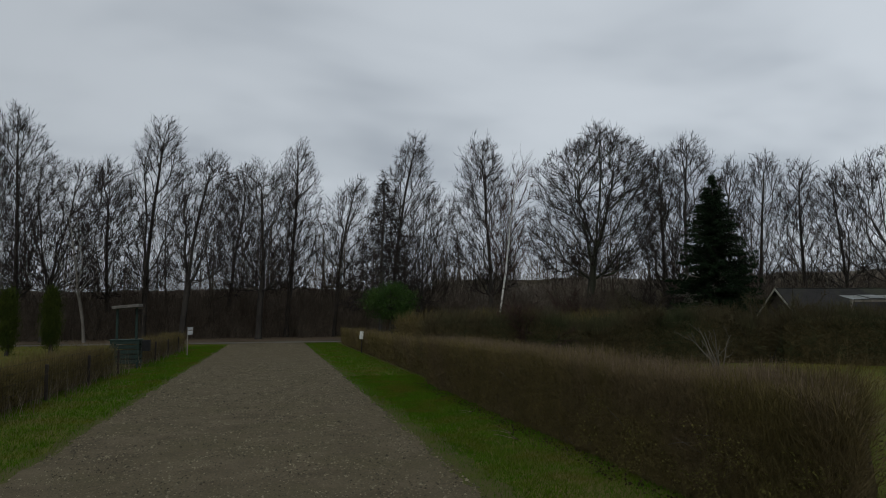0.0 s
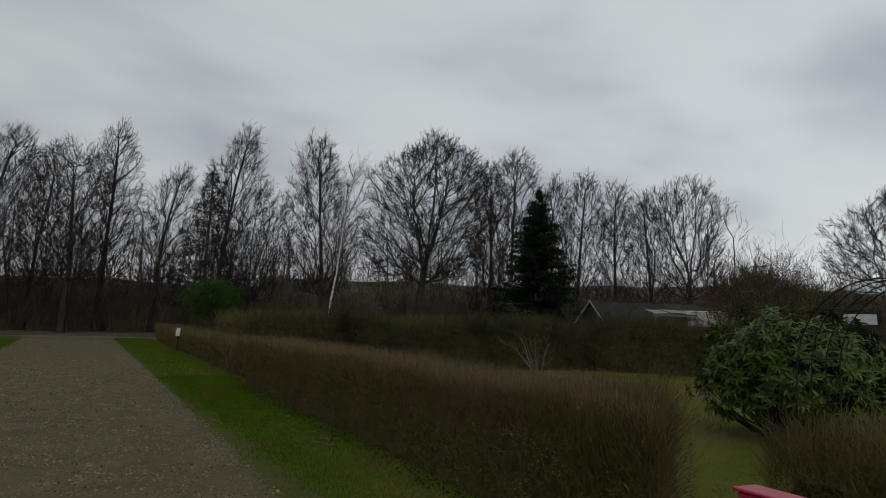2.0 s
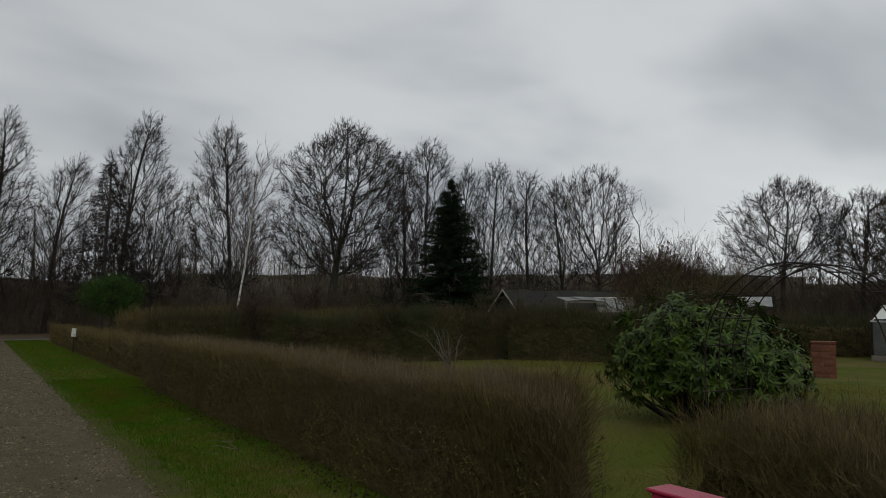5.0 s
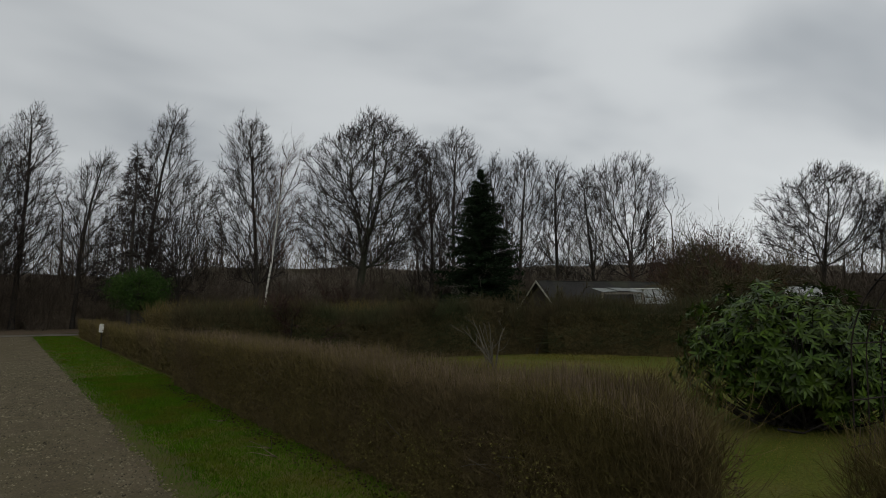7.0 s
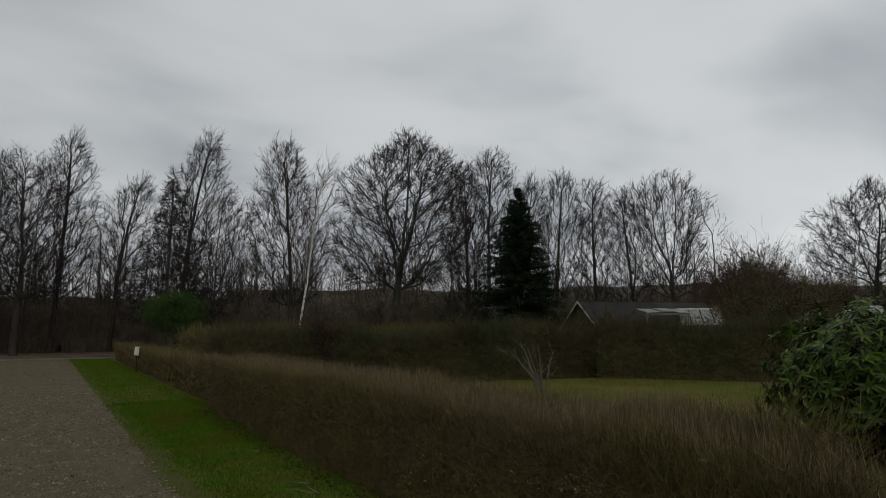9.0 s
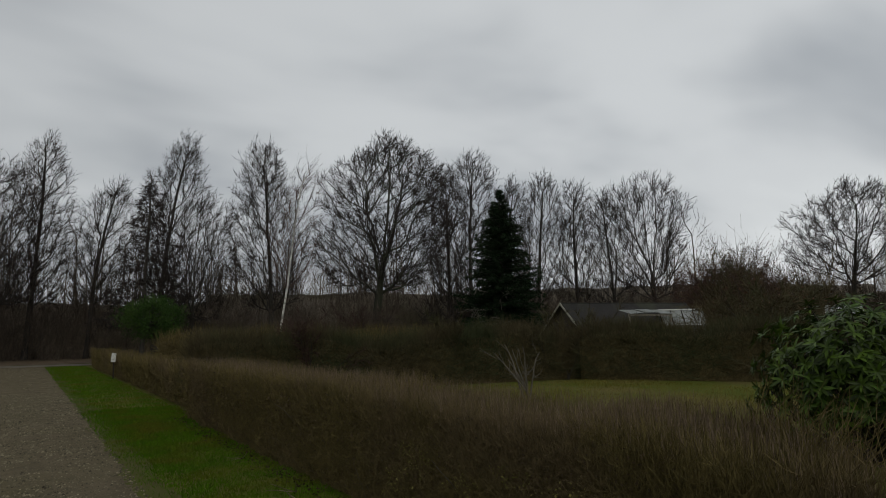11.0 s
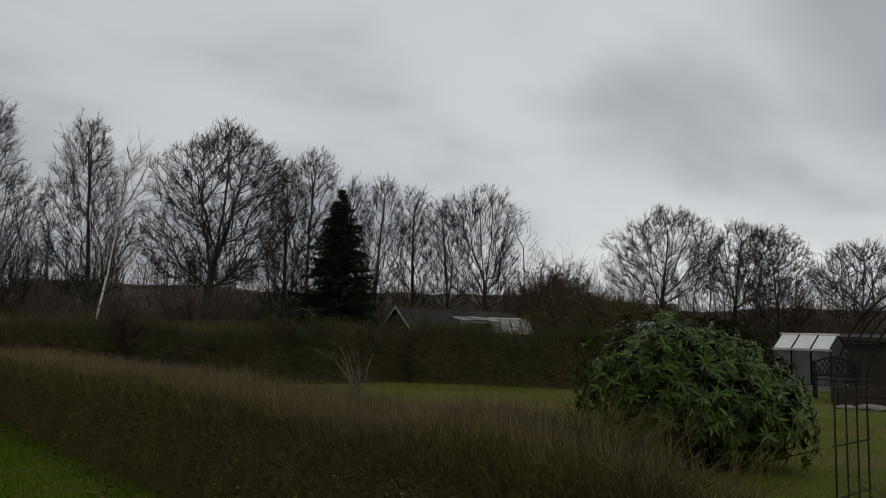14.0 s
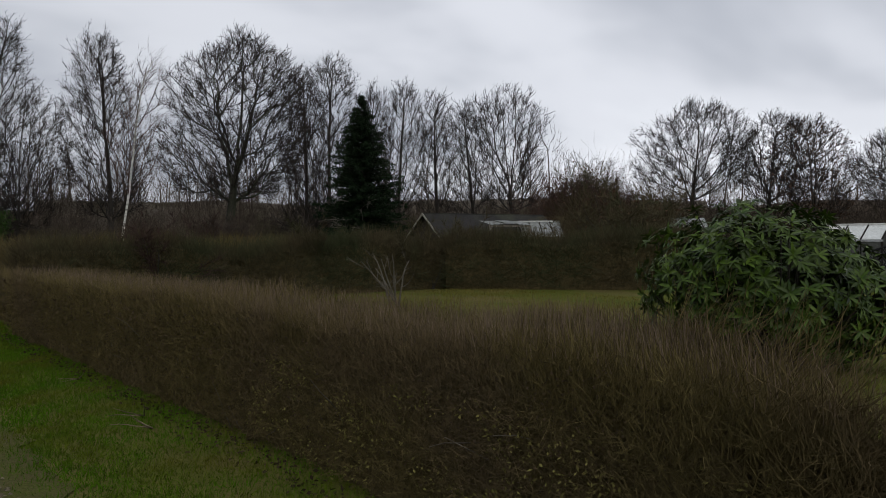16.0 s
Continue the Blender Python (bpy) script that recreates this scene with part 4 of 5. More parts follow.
def rhododendron(x, y, lobes, seed):
    """Rosettes of long leaves at the ends of crooked stems, over several rounded lobes (place, radius, bottom and top of each)."""
    q = np.random.default_rng(seed)
    base = gz(x, y)
    bush = thing("rhododendron", "large rounded rhododendron bush with rosettes of glossy drooping green leaves", "bush", (x, y, base))
    tips, outs = [], []
    for lx, ly, rad, z0, z1, n in lobes:
        az = q.uniform(0, 2 * np.pi, n)
        el = np.arcsin(q.uniform(-0.75, 0.99, n))
        shell = np.where(q.uniform(size=n) < 0.66, q.uniform(0.92, 1.06, n), q.uniform(0.62, 0.92, n))
        lumpy = 1 + 0.09 * np.sin(3 * az + 2 * el + 1) + 0.08 * np.sin(5 * az - 3 * el) + 0.06 * np.sin(9 * az + 7 * el)
        flat = np.cos(el) ** 0.8
        dirs = np.stack([np.cos(az) * flat * rad, np.sin(az) * flat * rad, np.sin(el) * (z1 - z0) / 2], 1)
        tip = dirs * (shell * lumpy)[:, None] + [lx, ly, (z0 + z1) / 2]
        tip[:, 2] = np.clip(tip[:, 2], 0.10, None)
        tips.append(tip)
        outs.append(unit(dirs / [rad, rad, (z1 - z0) / 2] + [0, 0, 0.45]))
    tip, out = np.concatenate(tips), np.concatenate(outs)
    n = len(tip)
    out = unit(out + q.normal(0, 0.22, out.shape))
    foot = np.stack([q.normal(0, 0.14, n) + tip[:, 0] * 0.12, q.normal(0, 0.14, n) + tip[:, 1] * 0.12, np.full(n, 0.02)], 1)
    m = q.choice(n, 210, replace=False)
    mid = foot[m] * 0.5 + tip[m] * 0.5 + [0, 0, -0.08]
    stem = join(tubes(foot[m], mid, 0.016, 0.011, 5), tubes(mid, tip[m], 0.011, 0.005, 4))
    put("stem_tangle", mesh_np("stem_tangle", *stem, M_BARK), bush, "crooked brown stems", "stuff")
    lv, lf = leaf_mesh()
    per = 10
    T, O = np.repeat(tip, per, 0), np.repeat(out, per, 0)
    turn = np.tile(np.arange(per) * 2.39996, n) + np.repeat(q.uniform(0, 6.28, n), per) + q.normal(0, 0.2, n * per)
    a = unit(np.cross(O, unit(q.normal(size=tip.shape)).repeat(per, 0)))
    b = np.cross(O, a)
    spread_up = np.tile(np.linspace(0.05, 0.75, per)[::-1], n) + np.repeat(q.normal(0, 0.15, n), per)
    d = unit(a * np.cos(turn)[:, None] + b * np.sin(turn)[:, None] + O * spread_up[:, None] + np.array([0, 0, -0.28]))
    rx = unit(np.cross(d, O))
    B = np.stack([rx, d, np.cross(rx, d)], 1)
    sc = q.uniform(0.65, 1.15, len(O))
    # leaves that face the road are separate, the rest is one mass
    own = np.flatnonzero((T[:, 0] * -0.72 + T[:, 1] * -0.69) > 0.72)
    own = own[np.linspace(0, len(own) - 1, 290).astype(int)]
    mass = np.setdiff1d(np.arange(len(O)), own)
    V = (np.einsum("vk,nkc->nvc", lv, B[mass]) * sc[mass][:, None, None] + T[mass][:, None]).reshape(-1, 3)
    F = (lf[None] + (np.arange(len(mass)) * len(lv))[:, None, None]).reshape(-1, 4)
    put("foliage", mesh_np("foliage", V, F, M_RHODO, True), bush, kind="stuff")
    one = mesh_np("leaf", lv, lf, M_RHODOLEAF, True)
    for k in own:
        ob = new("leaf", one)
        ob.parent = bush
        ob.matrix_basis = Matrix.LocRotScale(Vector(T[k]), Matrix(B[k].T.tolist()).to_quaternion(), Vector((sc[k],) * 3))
    return bush


rhododendron(7.76, 6.30, ((-0.10, 0.12, 0.95, 0.12, 1.42, 900), (0.17, -0.37, 0.63, 0.0, 1.12, 460)), 5)


def shrub(name, label, x, y, spreadx, height, seed, stems=9, twig=None, leaves=0, pale=False, fine=7, r0=0.02):
    """A leafless shrub: crooked stems from one root, side shoots and fine twigs."""
    q = np.random.default_rng(seed)
    sh = thing(name, label, "shrub", (x, y, gz(x, y) - 0.02))
    az = q.uniform(0, 2 * np.pi, stems)
    tilt = q.uniform(0.1, 0.75, stems)
    d = np.stack([np.cos(az) * np.sin(tilt) * spreadx, np.sin(az) * np.sin(tilt) * spreadx, np.cos(tilt)], 1)
    l, r = grow(q, q.normal(0, 0.05, (stems, 3)) * [1, 1, 0], d, height * q.uniform(0.75, 1.1, stems), r0, 0.006, 6, 0.10, 0.05)
    for i in range(stems):
        put("stem", mesh_np("stem", *path_tube(l[i], r[i], 6), M_SHRUBBARK if pale else M_BARK, True), sh)
    w = np.repeat(np.arange(stems), fine)
    t = q.uniform(0.2, 1, len(w))
    p, dd, pr = sprout(q, l, r, w, t, np.radians(q.normal(42, 10, len(w))))
    l2, r2 = grow(q, p, dd, height * q.uniform(0.18, 0.45, len(w)), pr * 0.6, 0.004, 4, 0.14, 0.15)
    w = np.repeat(np.arange(len(l2)), fine * (3 if fine > 5 else 1))
    p, dd, pr = sprout(q, l2, r2, w, q.uniform(0.1, 1, len(w)), np.radians(q.normal(40, 12, len(w))))
    l3, r3 = grow(q, p, dd, height * q.uniform(0.06, 0.2, len(w)), 0.0065 if not pale else 0.004, 0.003, 1, 0.16, 0.1)
    put("twig_mass", mesh_np("twig_mass", *join(sticks(l2, r2, 3), spikes(l3, r3, q)), twig or M_TWIG), sh, kind="stuff")
    if leaves:
        pick = l3[q.choice(len(l3), leaves), -1] + q.normal(0, 0.06, (leaves, 3))
        put("leaf_scatter", mesh_np("leaf_scatter", *leaf_quads(pick, unit(q.normal(size=(leaves, 3))), q.uniform(0.05, 0.10, leaves), q.uniform(0.04, 0.07, leaves), q), M_DRYLEAF), sh, "withered brown leaves", "stuff")
    return sh


shrub("pruned_shrub", "small pale bare shrub with a forked stem", 8.66, 13.4, 1.3, 1.05, 33, 6, M_SHRUBBARK, pale=True, fine=3, r0=0.022)

# ---- trees ----
W = "tall leafless tree of the wood behind the lane"
bare_tree("bare_tree", "tall slender leafless tree with upright branches", -16.6, 53.4, 15.4, 2.9, "column", 101, 0.2)
bare_tree("bare_tree", "leafless tree forking low into heavy spreading limbs", -14.6, 52.9, 12.3, 4.4, "dome", 102, 0.28, 1, 0.9, thick=1.3, limbs=30)
bare_tree("bare_tree", W, -8.9, 55.3, 15.7, 2.7, "oval", 103, 0.22)
bare_tree("bare_tree", "leafless tree with dark bare trunk at the lane", -6.0, 52.6, 13.0, 3.0, "oval", 104, 0.3, 1, 1.0, M_BARK, thick=1.3)
bare_tree("bare_tree", "broad leafless tree with several crooked stems", -1.05, 53.5, 12.7, 3.8, "dome", 105, 0.28, 3, 1.0, leaves=500, thick=1.35, limbs=44)
bare_tree("bare_tree", W, 0.9, 58, 15.1, 2.3, "oval", 106, 0.25, leaves=250)
bare_tree("bare_tree", "slim leafless tree with thin crown", 4.5, 57.9, 12.4, 2.1, "oval", 107, 0.3)
bare_tree("bare_tree", W, 8.5, 55.3, 15.4, 2.6, "oval", 108, 0.2)
bare_tree("larch", "bare brown larch with level drooping branches", 6.9, 49.6, 11.6, 3.5, "larch", 109, 0.16, 1, 1.5, M_BARK, M_TWIG, tr=0.017)
bare_tree("bare_tree", "vase-shaped leafless tree with ascending limbs", 10.3, 53, 10.8, 2.7, "vase", 110, 0.2, 3, 1.0)
bare_tree("bare_tree", "tall fine-twigged leafless tree", 15.0, 50.9, 14.4, 2.6, "oval", 111, 0.2, 1, 1.3, M_BARK, M_TWIG)
bare_tree("birch", "slender birch with white trunk and fine hanging twigs", 10.45, 34.3, 9.4, 1.25, "column", 112, 0.36, 1, 0.9, M_BIRCHBARK, M_TWIGRED, lean=0.125, tr=0.006, thick=0.45)
bare_tree("bare_tree", "big round-crowned leafless tree with mossy stems", 17.25, 39.2, 12.4, 3.8, "dome", 113, 0.29, 1, 1.45, M_MOSSBARK, thick=1.6, tr=0.0135, limbs=60)
bare_tree("bare_tree", "tall leafless tree behind the spruce", 26.9, 44.9, 13.8, 2.7, "oval", 114, 0.2)
bare_tree("bare_tree", "slim leafless tree beside a taller one", 25.8, 46.6, 12.9, 2.0, "column", 115, 0.2)
bare_tree("bare_tree", W, 31.9, 44.0, 12.5, 2.1, "column", 116, 0.2, leaves=700)
bare_tree("bare_tree", W, 30.2, 45.6, 12.6, 1.8, "column", 117, 0.22)
bare_tree("bare_tree", W, 34.2, 42.5, 11.7, 1.9, "column", 118, 0.22, leaves=300)
bare_tree("bare_tree", "leafless tree with crooked open crown", 34.6, 39.3, 10.6, 2.1, "oval", 119, 0.22)
bare_tree("bare_tree", "leafless fan-shaped tree with ascending limbs", 35.1, 36.1, 11.3, 2.9, "vase", 120, 0.3, 2, 1.1, thick=1.2)
bare_tree("bare_tree", "wide leafless tree with rounded open crown", 42.1, 27.9, 9.6, 3.5, "dome", 121, 0.42, 1, 1.3, thick=1.3)
bare_tree("bare_tree", "leafless tree with rounded crown behind the gardens", 43.3, 23.8, 8.7, 2.4, "dome", 122, 0.42, 1, 1.3, thick=1.3)
bare_tree("bare_tree", "dark tree still holding withered leaves", 42.8, 20.8, 7.9, 2.6, "dome", 123, 0.28, 2, 1.2, leaves=4200, thick=1.2)
bare_tree("bare_tree", "leafless tree with wide low crown", 46.1, 17.6, 7.2, 2.9, "dome", 124, 0.42, 1, 1.3, thick=1.3)
bare_tree("bare_tree", W, -19.5, 57.0, 14.0, 2.8, "oval", 126, 0.22)
bare_tree("bare_tree", W, -11.8, 58.5, 13.2, 2.4, "column", 127, 0.22)
bare_tree("bare_tree", W, -3.6, 60.0, 13.0, 2.4, "oval", 128, 0.22)
bare_tree("bare_tree", W, -24.5, 54.0, 13.5, 3.0, "oval", 129, 0.22)
bare_tree("bare_tree", "thin tree with a pale trunk by the lane", -11.7, 51.2, 8.5, 1.5, "oval", 125, 0.4, 1, 0.7, M_PALEBARK)
spruce(20.28, 31.4, 8.22, 2.85, 41)
needle_tree("pine", "small bushy green pine tree", 5.6, 36.5, 1.55, 3.1, 1.25, 42, M_PINE)
needle_tree("thuja", "narrow green columnar thuja on a bare stem", -9.5, 35.7, 0.55, 2.65, 0.22, 43, M_THUJA, True, "columnar thujas")
needle_tree("thuja", "narrow green columnar thuja on a bare stem", -11.1, 35.3, 0.45, 2.6, 0.24, 44, M_THUJA, True, "columnar thujas")

# brushwood between the plots and the wood
shrub("shrub", "large bare grey-brown shrub behind the hedges", 19.0, 33.9, 1.3, 2.3, 51, 16, M_TWIG, fine=10)
shrub("shrub", "large bare grey-brown shrub behind the hedges", 22.5, 34.0, 1.3, 2.4, 52, 16, M_TWIG, fine=10)
shrub("shrub", "reddish bare shrub near the birch", 13.2, 33.0, 1.2, 2.2, 53, 14, M_TWIGRED, fine=9)
shrub("shrub", "wide bare shrub with a few withered leaves", 31.8, 28.0, 1.7, 4.3, 54, 26, M_TWIGRED, 7000, fine=14)
shrub("shrub", "wide bare shrub with a few withered leaves", 29.5, 26.0, 1.6, 3.7, 55, 26, M_TWIGRED, 5500, fine=14)
shrub("shrub", "bare crooked fruit bush behind the lawn", 17.3, 14.6, 1.3, 2.3, 56, 18, M_DARKTWIG, 500, fine=10)
shrub("shrub", "bare crooked fruit bush behind the lawn", 20.3, 17.0, 1.3, 3.0, 57, 18, M_DARKTWIG, 500, fine=10)
for k, (sx, sy, sh) in enumerate(((14.2, 32.2, 2.0), (20.8, 35.2, 2.5), (24.5, 33.0, 2.4), (12.0, 36.5, 2.1), (26.8, 34.6, 2.6), (9.2, 38.0, 2.3), (28.5, 31.0, 2.6))):
    shrub("shrub", "dense bare grey-brown brushwood shrub behind the plots", sx, sy, 1.5, sh, 70 + k, 18, M_BRUSHTWIG, fine=11)
shrub("shrub", "dark bare bush grown through the hedge", 9.6, 17.6, 1.4, 1.5, 81, 16, M_DARKTWIG, fine=9)
shrub("shrub", "dark bare bush grown through the hedge", 12.4, 17.0, 1.4, 1.6, 82, 16, M_DARKTWIG, fine=9)
shrub("shrub", "brown bare bush grown through the hedge", 6.2, 17.9, 1.3, 1.45, 83, 14, M_TWIGRED, fine=8)
shrub("shrub", "tall bare shrub at the wood edge", 37.0, 28.5, 1.4, 3.8, 58, 18, M_TWIG, 300, fine=10)


def thicket(name, label, bearings, dist, depth, top, seed, dens, core=M_BRUSH):
    """A dense belt of brushwood round the plots: a mass of twigs with stems in front."""
    q = np.random.default_rng(seed)
    th = thing(name, label, "thicket", (0, 0, 0), kind="stuff")
    a = np.radians(np.linspace(*bearings, 220))
    rows = 9
    v = np.empty((len(a), rows, 3))
    t = np.linspace(0, 1, rows)
    hgt = top * ((0.88 if bearings[0] > 0 else 0.76) + 0.07 * wave(a * 9, 1.0, 1.0) + 0.02 * wave(a * 31, 4.0, 1.0)) + 0.25
    rr = dist + depth * t[None] ** 2 + q.normal(0, 0.25, (len(a), rows))
    v[..., 0], v[..., 1] = np.sin(a)[:, None] * rr, np.cos(a)[:, None] * rr
    v[..., 2] = hgt[:, None] * np.sin(t * np.pi / 2)[None] - 0.1
    i, j = np.meshgrid(np.arange(len(a) - 1), np.arange(rows - 1), indexing="ij")
    f = np.stack([i * rows + j, (i + 1) * rows + j, (i + 1) * rows + j + 1, i * rows + j + 1], -1).reshape(-1, 4)
    put("undergrowth", mesh_np("undergrowth", v.reshape(-1, 3), f, core), th)
    n = dens
    ang = np.radians(q.uniform(*bearings, n))
    r = dist + depth * q.uniform(-0.35, 0.9, n)
    p = np.stack([np.sin(ang) * r, np.cos(ang) * r, np.zeros(n)], 1)
    ln = top * np.where(q.uniform(size=n) < 0.8, q.uniform(0.6, 1.15, n), q.uniform(1.1, 1.7, n))
    l, s = grow(q, p, np.stack([q.normal(0, 0.42, n), q.normal(0, 0.42, n), np.ones(n)], 1), ln, 0.013, 0.008, 3, 0.22, 0.1)
    w = np.repeat(np.arange(n), 10)
    pp, dd, _ = sprout(q, l, s, w, q.uniform(0.3, 1, len(w)), np.radians(q.normal(35, 10, len(w))))
    l2, s2 = grow(q, pp, dd, q.uniform(0.4, 1.1, len(w)), 0.010, 0.006, 1, 0.15, 0.25)
    put("stem_mass", mesh_np("stem_mass", *join(ribbons(l, s, q), spikes(l2, s2, q)), M_BRUSHTWIG), th, kind="stuff")


thicket("thicket", "dense dark brown brushwood at the wood edge", (-48, 14), 58.5, 9, 5.0, 61, 5200)
thicket("thicket", "brown wooded bank behind the allotment plots", (12, 58), 58, 10, 5.3, 62, 3200, M_HAZYBANK)
thicket("thicket", "low brown brushwood behind the gardens", (56, 100), 50, 9, 4.2, 63, 3400)

# thin far trees, built four times and repeated; their lighter colour stands for haze
far = []
for k in range(4):
    far.append(bare_tree("far_tree", "thin leafless tree in the far wood", -20 + k * 9, 66, 8.6 + k * 0.8, 1.5 + 0.2 * k, ("oval", "column", "vase", "oval")[k], 200 + k, 0.34, 1, 0.75, thick=0.62, tr=0.010, twig=M_BRUSHTWIG, bark=M_BRUSHTWIG, group="far wood"))
q = np.random.default_rng(77)
for k in range(310):
    a = radians(-46 + 146 * (k + q.uniform(-0.4, 0.4)) / 230) if k < 230 else radians(q.uniform(-4, 34))
    if a > radians(50) and k % 3 == 2 or radians(26) < a < radians(50) and k % 5 < 2:
        continue
    r = q.uniform(58, 74) if a < radians(56) else q.uniform(52, 62)
    m = pose(math.sin(a) * r, math.cos(a) * r, 0, 0, 0, q.uniform(0, 360))
    copy_thing(far[k % 4], m @ Matrix.Diagonal((1, 1, 1, 1))).scale = (1, 1, q.uniform(0.7, 1.1) * (1.12 if a < 0 else 1 if a < radians(50) else 0.75))


# ---- allotment huts and greenhouses ----
def slab(parent, name, corners, thick, material, label=""):
    """A flat board through four corners, with thickness downwards."""
    c = [Vector(p) for p in corners]
    nrm = (c[1] - c[0]).cross(c[3] - c[0]).normalized()
    bm = bmesh.new()
    lo = [bm.verts.new(p - nrm * thick) for p in c]
    hi = [bm.verts.new(p) for p in c]
    bm.faces.new(hi)
    bm.faces.new(lo[::-1])
    for k in range(4):
        bm.faces.new((lo[k], lo[(k + 1) % 4], hi[(k + 1) % 4], hi[k]))
    bmesh.ops.recalc_face_normals(bm, faces=bm.faces)
    return part(name, bm, material, parent, label)


def hut(x, y, turn, length, half, ridge, eave):
    h = thing("garden_hut", "dark wooden garden hut with felt roof and white bargeboards", "hut", (x, y, gz(x, y)), turn)
    w = half - 0.12
    for sgn in (-1, 1):
        part("wall", box(length / 2, sgn * w, eave / 2, length, 0.06, eave), M_DARKWOOD, h)
        slab(h, "roof", [(-0.15, 0, ridge), (length + 0.15, 0, ridge), (length + 0.15, sgn * half * 1.08, eave - 0.08), (-0.15, sgn * half * 1.08, eave - 0.08)][:: sgn * -1 or 1], 0.05, M_FELT)
    for xx in (0.03, length - 0.03):
        bm = bmesh.new()
        pts = [(-w, 0), (w, 0), (w, eave), (0, ridge - 0.1), (-w, eave)]
        a = [bm.verts.new((xx - 0.03, p, z)) for p, z in pts]
        b = [bm.verts.new((xx + 0.03, p, z)) for p, z in pts]
        bm.faces.new(a)
        bm.faces.new(b[::-1])
        for k in range(5):
            bm.faces.new((a[k], b[k], b[(k + 1) % 5], a[(k + 1) % 5]))
        bmesh.ops.recalc_face_normals(bm, faces=bm.faces)
        part("gable_wall", bm, M_DARKWOOD, h)
    ang = math.atan2(ridge - eave + 0.08, half * 1.08)
    ln = math.hypot(ridge - eave + 0.08, half * 1.08)
    for sgn in (-1, 1):
        part("bargeboard", box(-0.18, sgn * half * 0.54, (ridge + eave - 0.08) / 2, 0.03, ln + 0.05, 0.075, 0.004, Matrix.Rotation(-sgn * ang, 4, "X")), M_OLDPAINT, h, "dull white painted bargeboard")
    part("ridge_board", box(length / 2, 0, ridge + 0.01, length + 0.3, 0.16, 0.04), M_FELT, h)
    return h


hut(19.3, 25.6, -5, 6.0, 1.55, 2.20, 0.95)


def lean_to(x, y, turn, length, depth, hi, lo, sheets, label):
    """An open lean-to roof of pale corrugated sheets on posts."""
    t = thing("lean_to_roof", label, "lean-to", (x, y, gz(x, y)), turn)
    wd = length / sheets
    for k in range(sheets):
        n = 24
        xs = np.linspace(k * wd, (k + 1) * wd - 0.01, n)
        v, f = [], []
        for xx in xs:
            o = 0.018 * math.sin(xx * 2 * math.pi / 0.076)
            v += [(xx, 0, hi + o + 0.02 * (k % 2)), (xx, -depth, lo + o + 0.02 * (k % 2) + 0.03 * math.sin(xx * 1.7))]
        for c in range(n - 1):
            f.append((2 * c, 2 * c + 1, 2 * c + 3, 2 * c + 2))
        put("roof_sheet", mesh_np("roof_sheet", np.array(v), np.array(f), M_OLDPOLY), t)
    for xx in (0.05, length - 0.05):
        part("post", box(xx, -depth + 0.1, lo / 2, 0.07, 0.07, lo), M_WOOD, t)
    part("rafter", box(length / 2, -depth + 0.1, lo - 0.05, length, 0.06, 0.08), M_WOOD, t)
    return t


lean_to(20.75, 24.1, -5, 2.1, 0.7, 1.90, 1.74, 3, "open lean-to with milky corrugated roof beside the hut")


def greenhouse(x, y, turn, w, d, eave, ridge, bays, label, roof=None):
    g = thing("greenhouse", label, "greenhouse", (x, y, gz(x, y)), turn)
    part("plinth", box(0, 0, 0.08, w + 0.06, d + 0.06, 0.16), M_FIELDSTONE, g)
    for sx in (-1, 1):
        for sy in (-1, 1):
            part("post", box(sx * w / 2, sy * d / 2, eave / 2, 0.05, 0.05, eave, 0.004), M_RUSTIRON, g)
    for sy in (-1, 1):
        part("eave_rail", box(0, sy * d / 2, eave, w + 0.05, 0.05, 0.05, 0.004), M_SHEETGREY, g)
        for k in range(bays):
            x0, x1 = -w / 2 + w * k / bays + 0.02, -w / 2 + w * (k + 1) / bays - 0.02
            slab(g, "roof_pane", [(x0, 0, ridge), (x0, sy * d / 2, eave + 0.03), (x1, sy * d / 2, eave + 0.03), (x1, 0, ridge)][::sy], 0.008, roof or M_POLY)
            slab(g, "wall_pane", [(x0, sy * d / 2, 0.18), (x1, sy * d / 2, 0.18), (x1, sy * d / 2, eave - 0.03), (x0, sy * d / 2, eave - 0.03)], 0.006, M_DIMGLASS)
        for k in range(bays + 1):
            xx = -w / 2 + w * k / bays
            v, f = tubes([[xx, 0, ridge + 0.012]], [[xx, sy * d / 2, eave + 0.045]], 0.022, 0.022, 4)
            put("glazing_bar", mesh_np("glazing_bar", v, f, M_RUSTIRON), g)
    part("ridge_rail", box(0, 0, ridge + 0.02, w + 0.06, 0.07, 0.05, 0.004), M_WHITE, g)
    for sx in (-1, 1):
        bm = bmesh.new()
        vs = [bm.verts.new((sx * w / 2, yy, zz)) for yy, zz in ((-d / 2, 0.18), (d / 2, 0.18), (d / 2, eave), (0, ridge - 0.02), (-d / 2, eave))]
        bm.faces.new(vs)
        bmesh.ops.solidify(bm, geom=bm.faces[:], thickness=0.006)
        part("end_pane", bm, M_DIMGLASS, g)
    return g


greenhouse(21.6, 10.72, -84, 1.42, 1.5, 1.06, 1.46, 3, "small greenhouse with milky roof panes and grey walls")
greenhouse(23.6, 23.6, -38, 1.7, 1.8, 1.30, 1.88, 4, "grimy small greenhouse beside the lean-to", M_OLDPOLY)


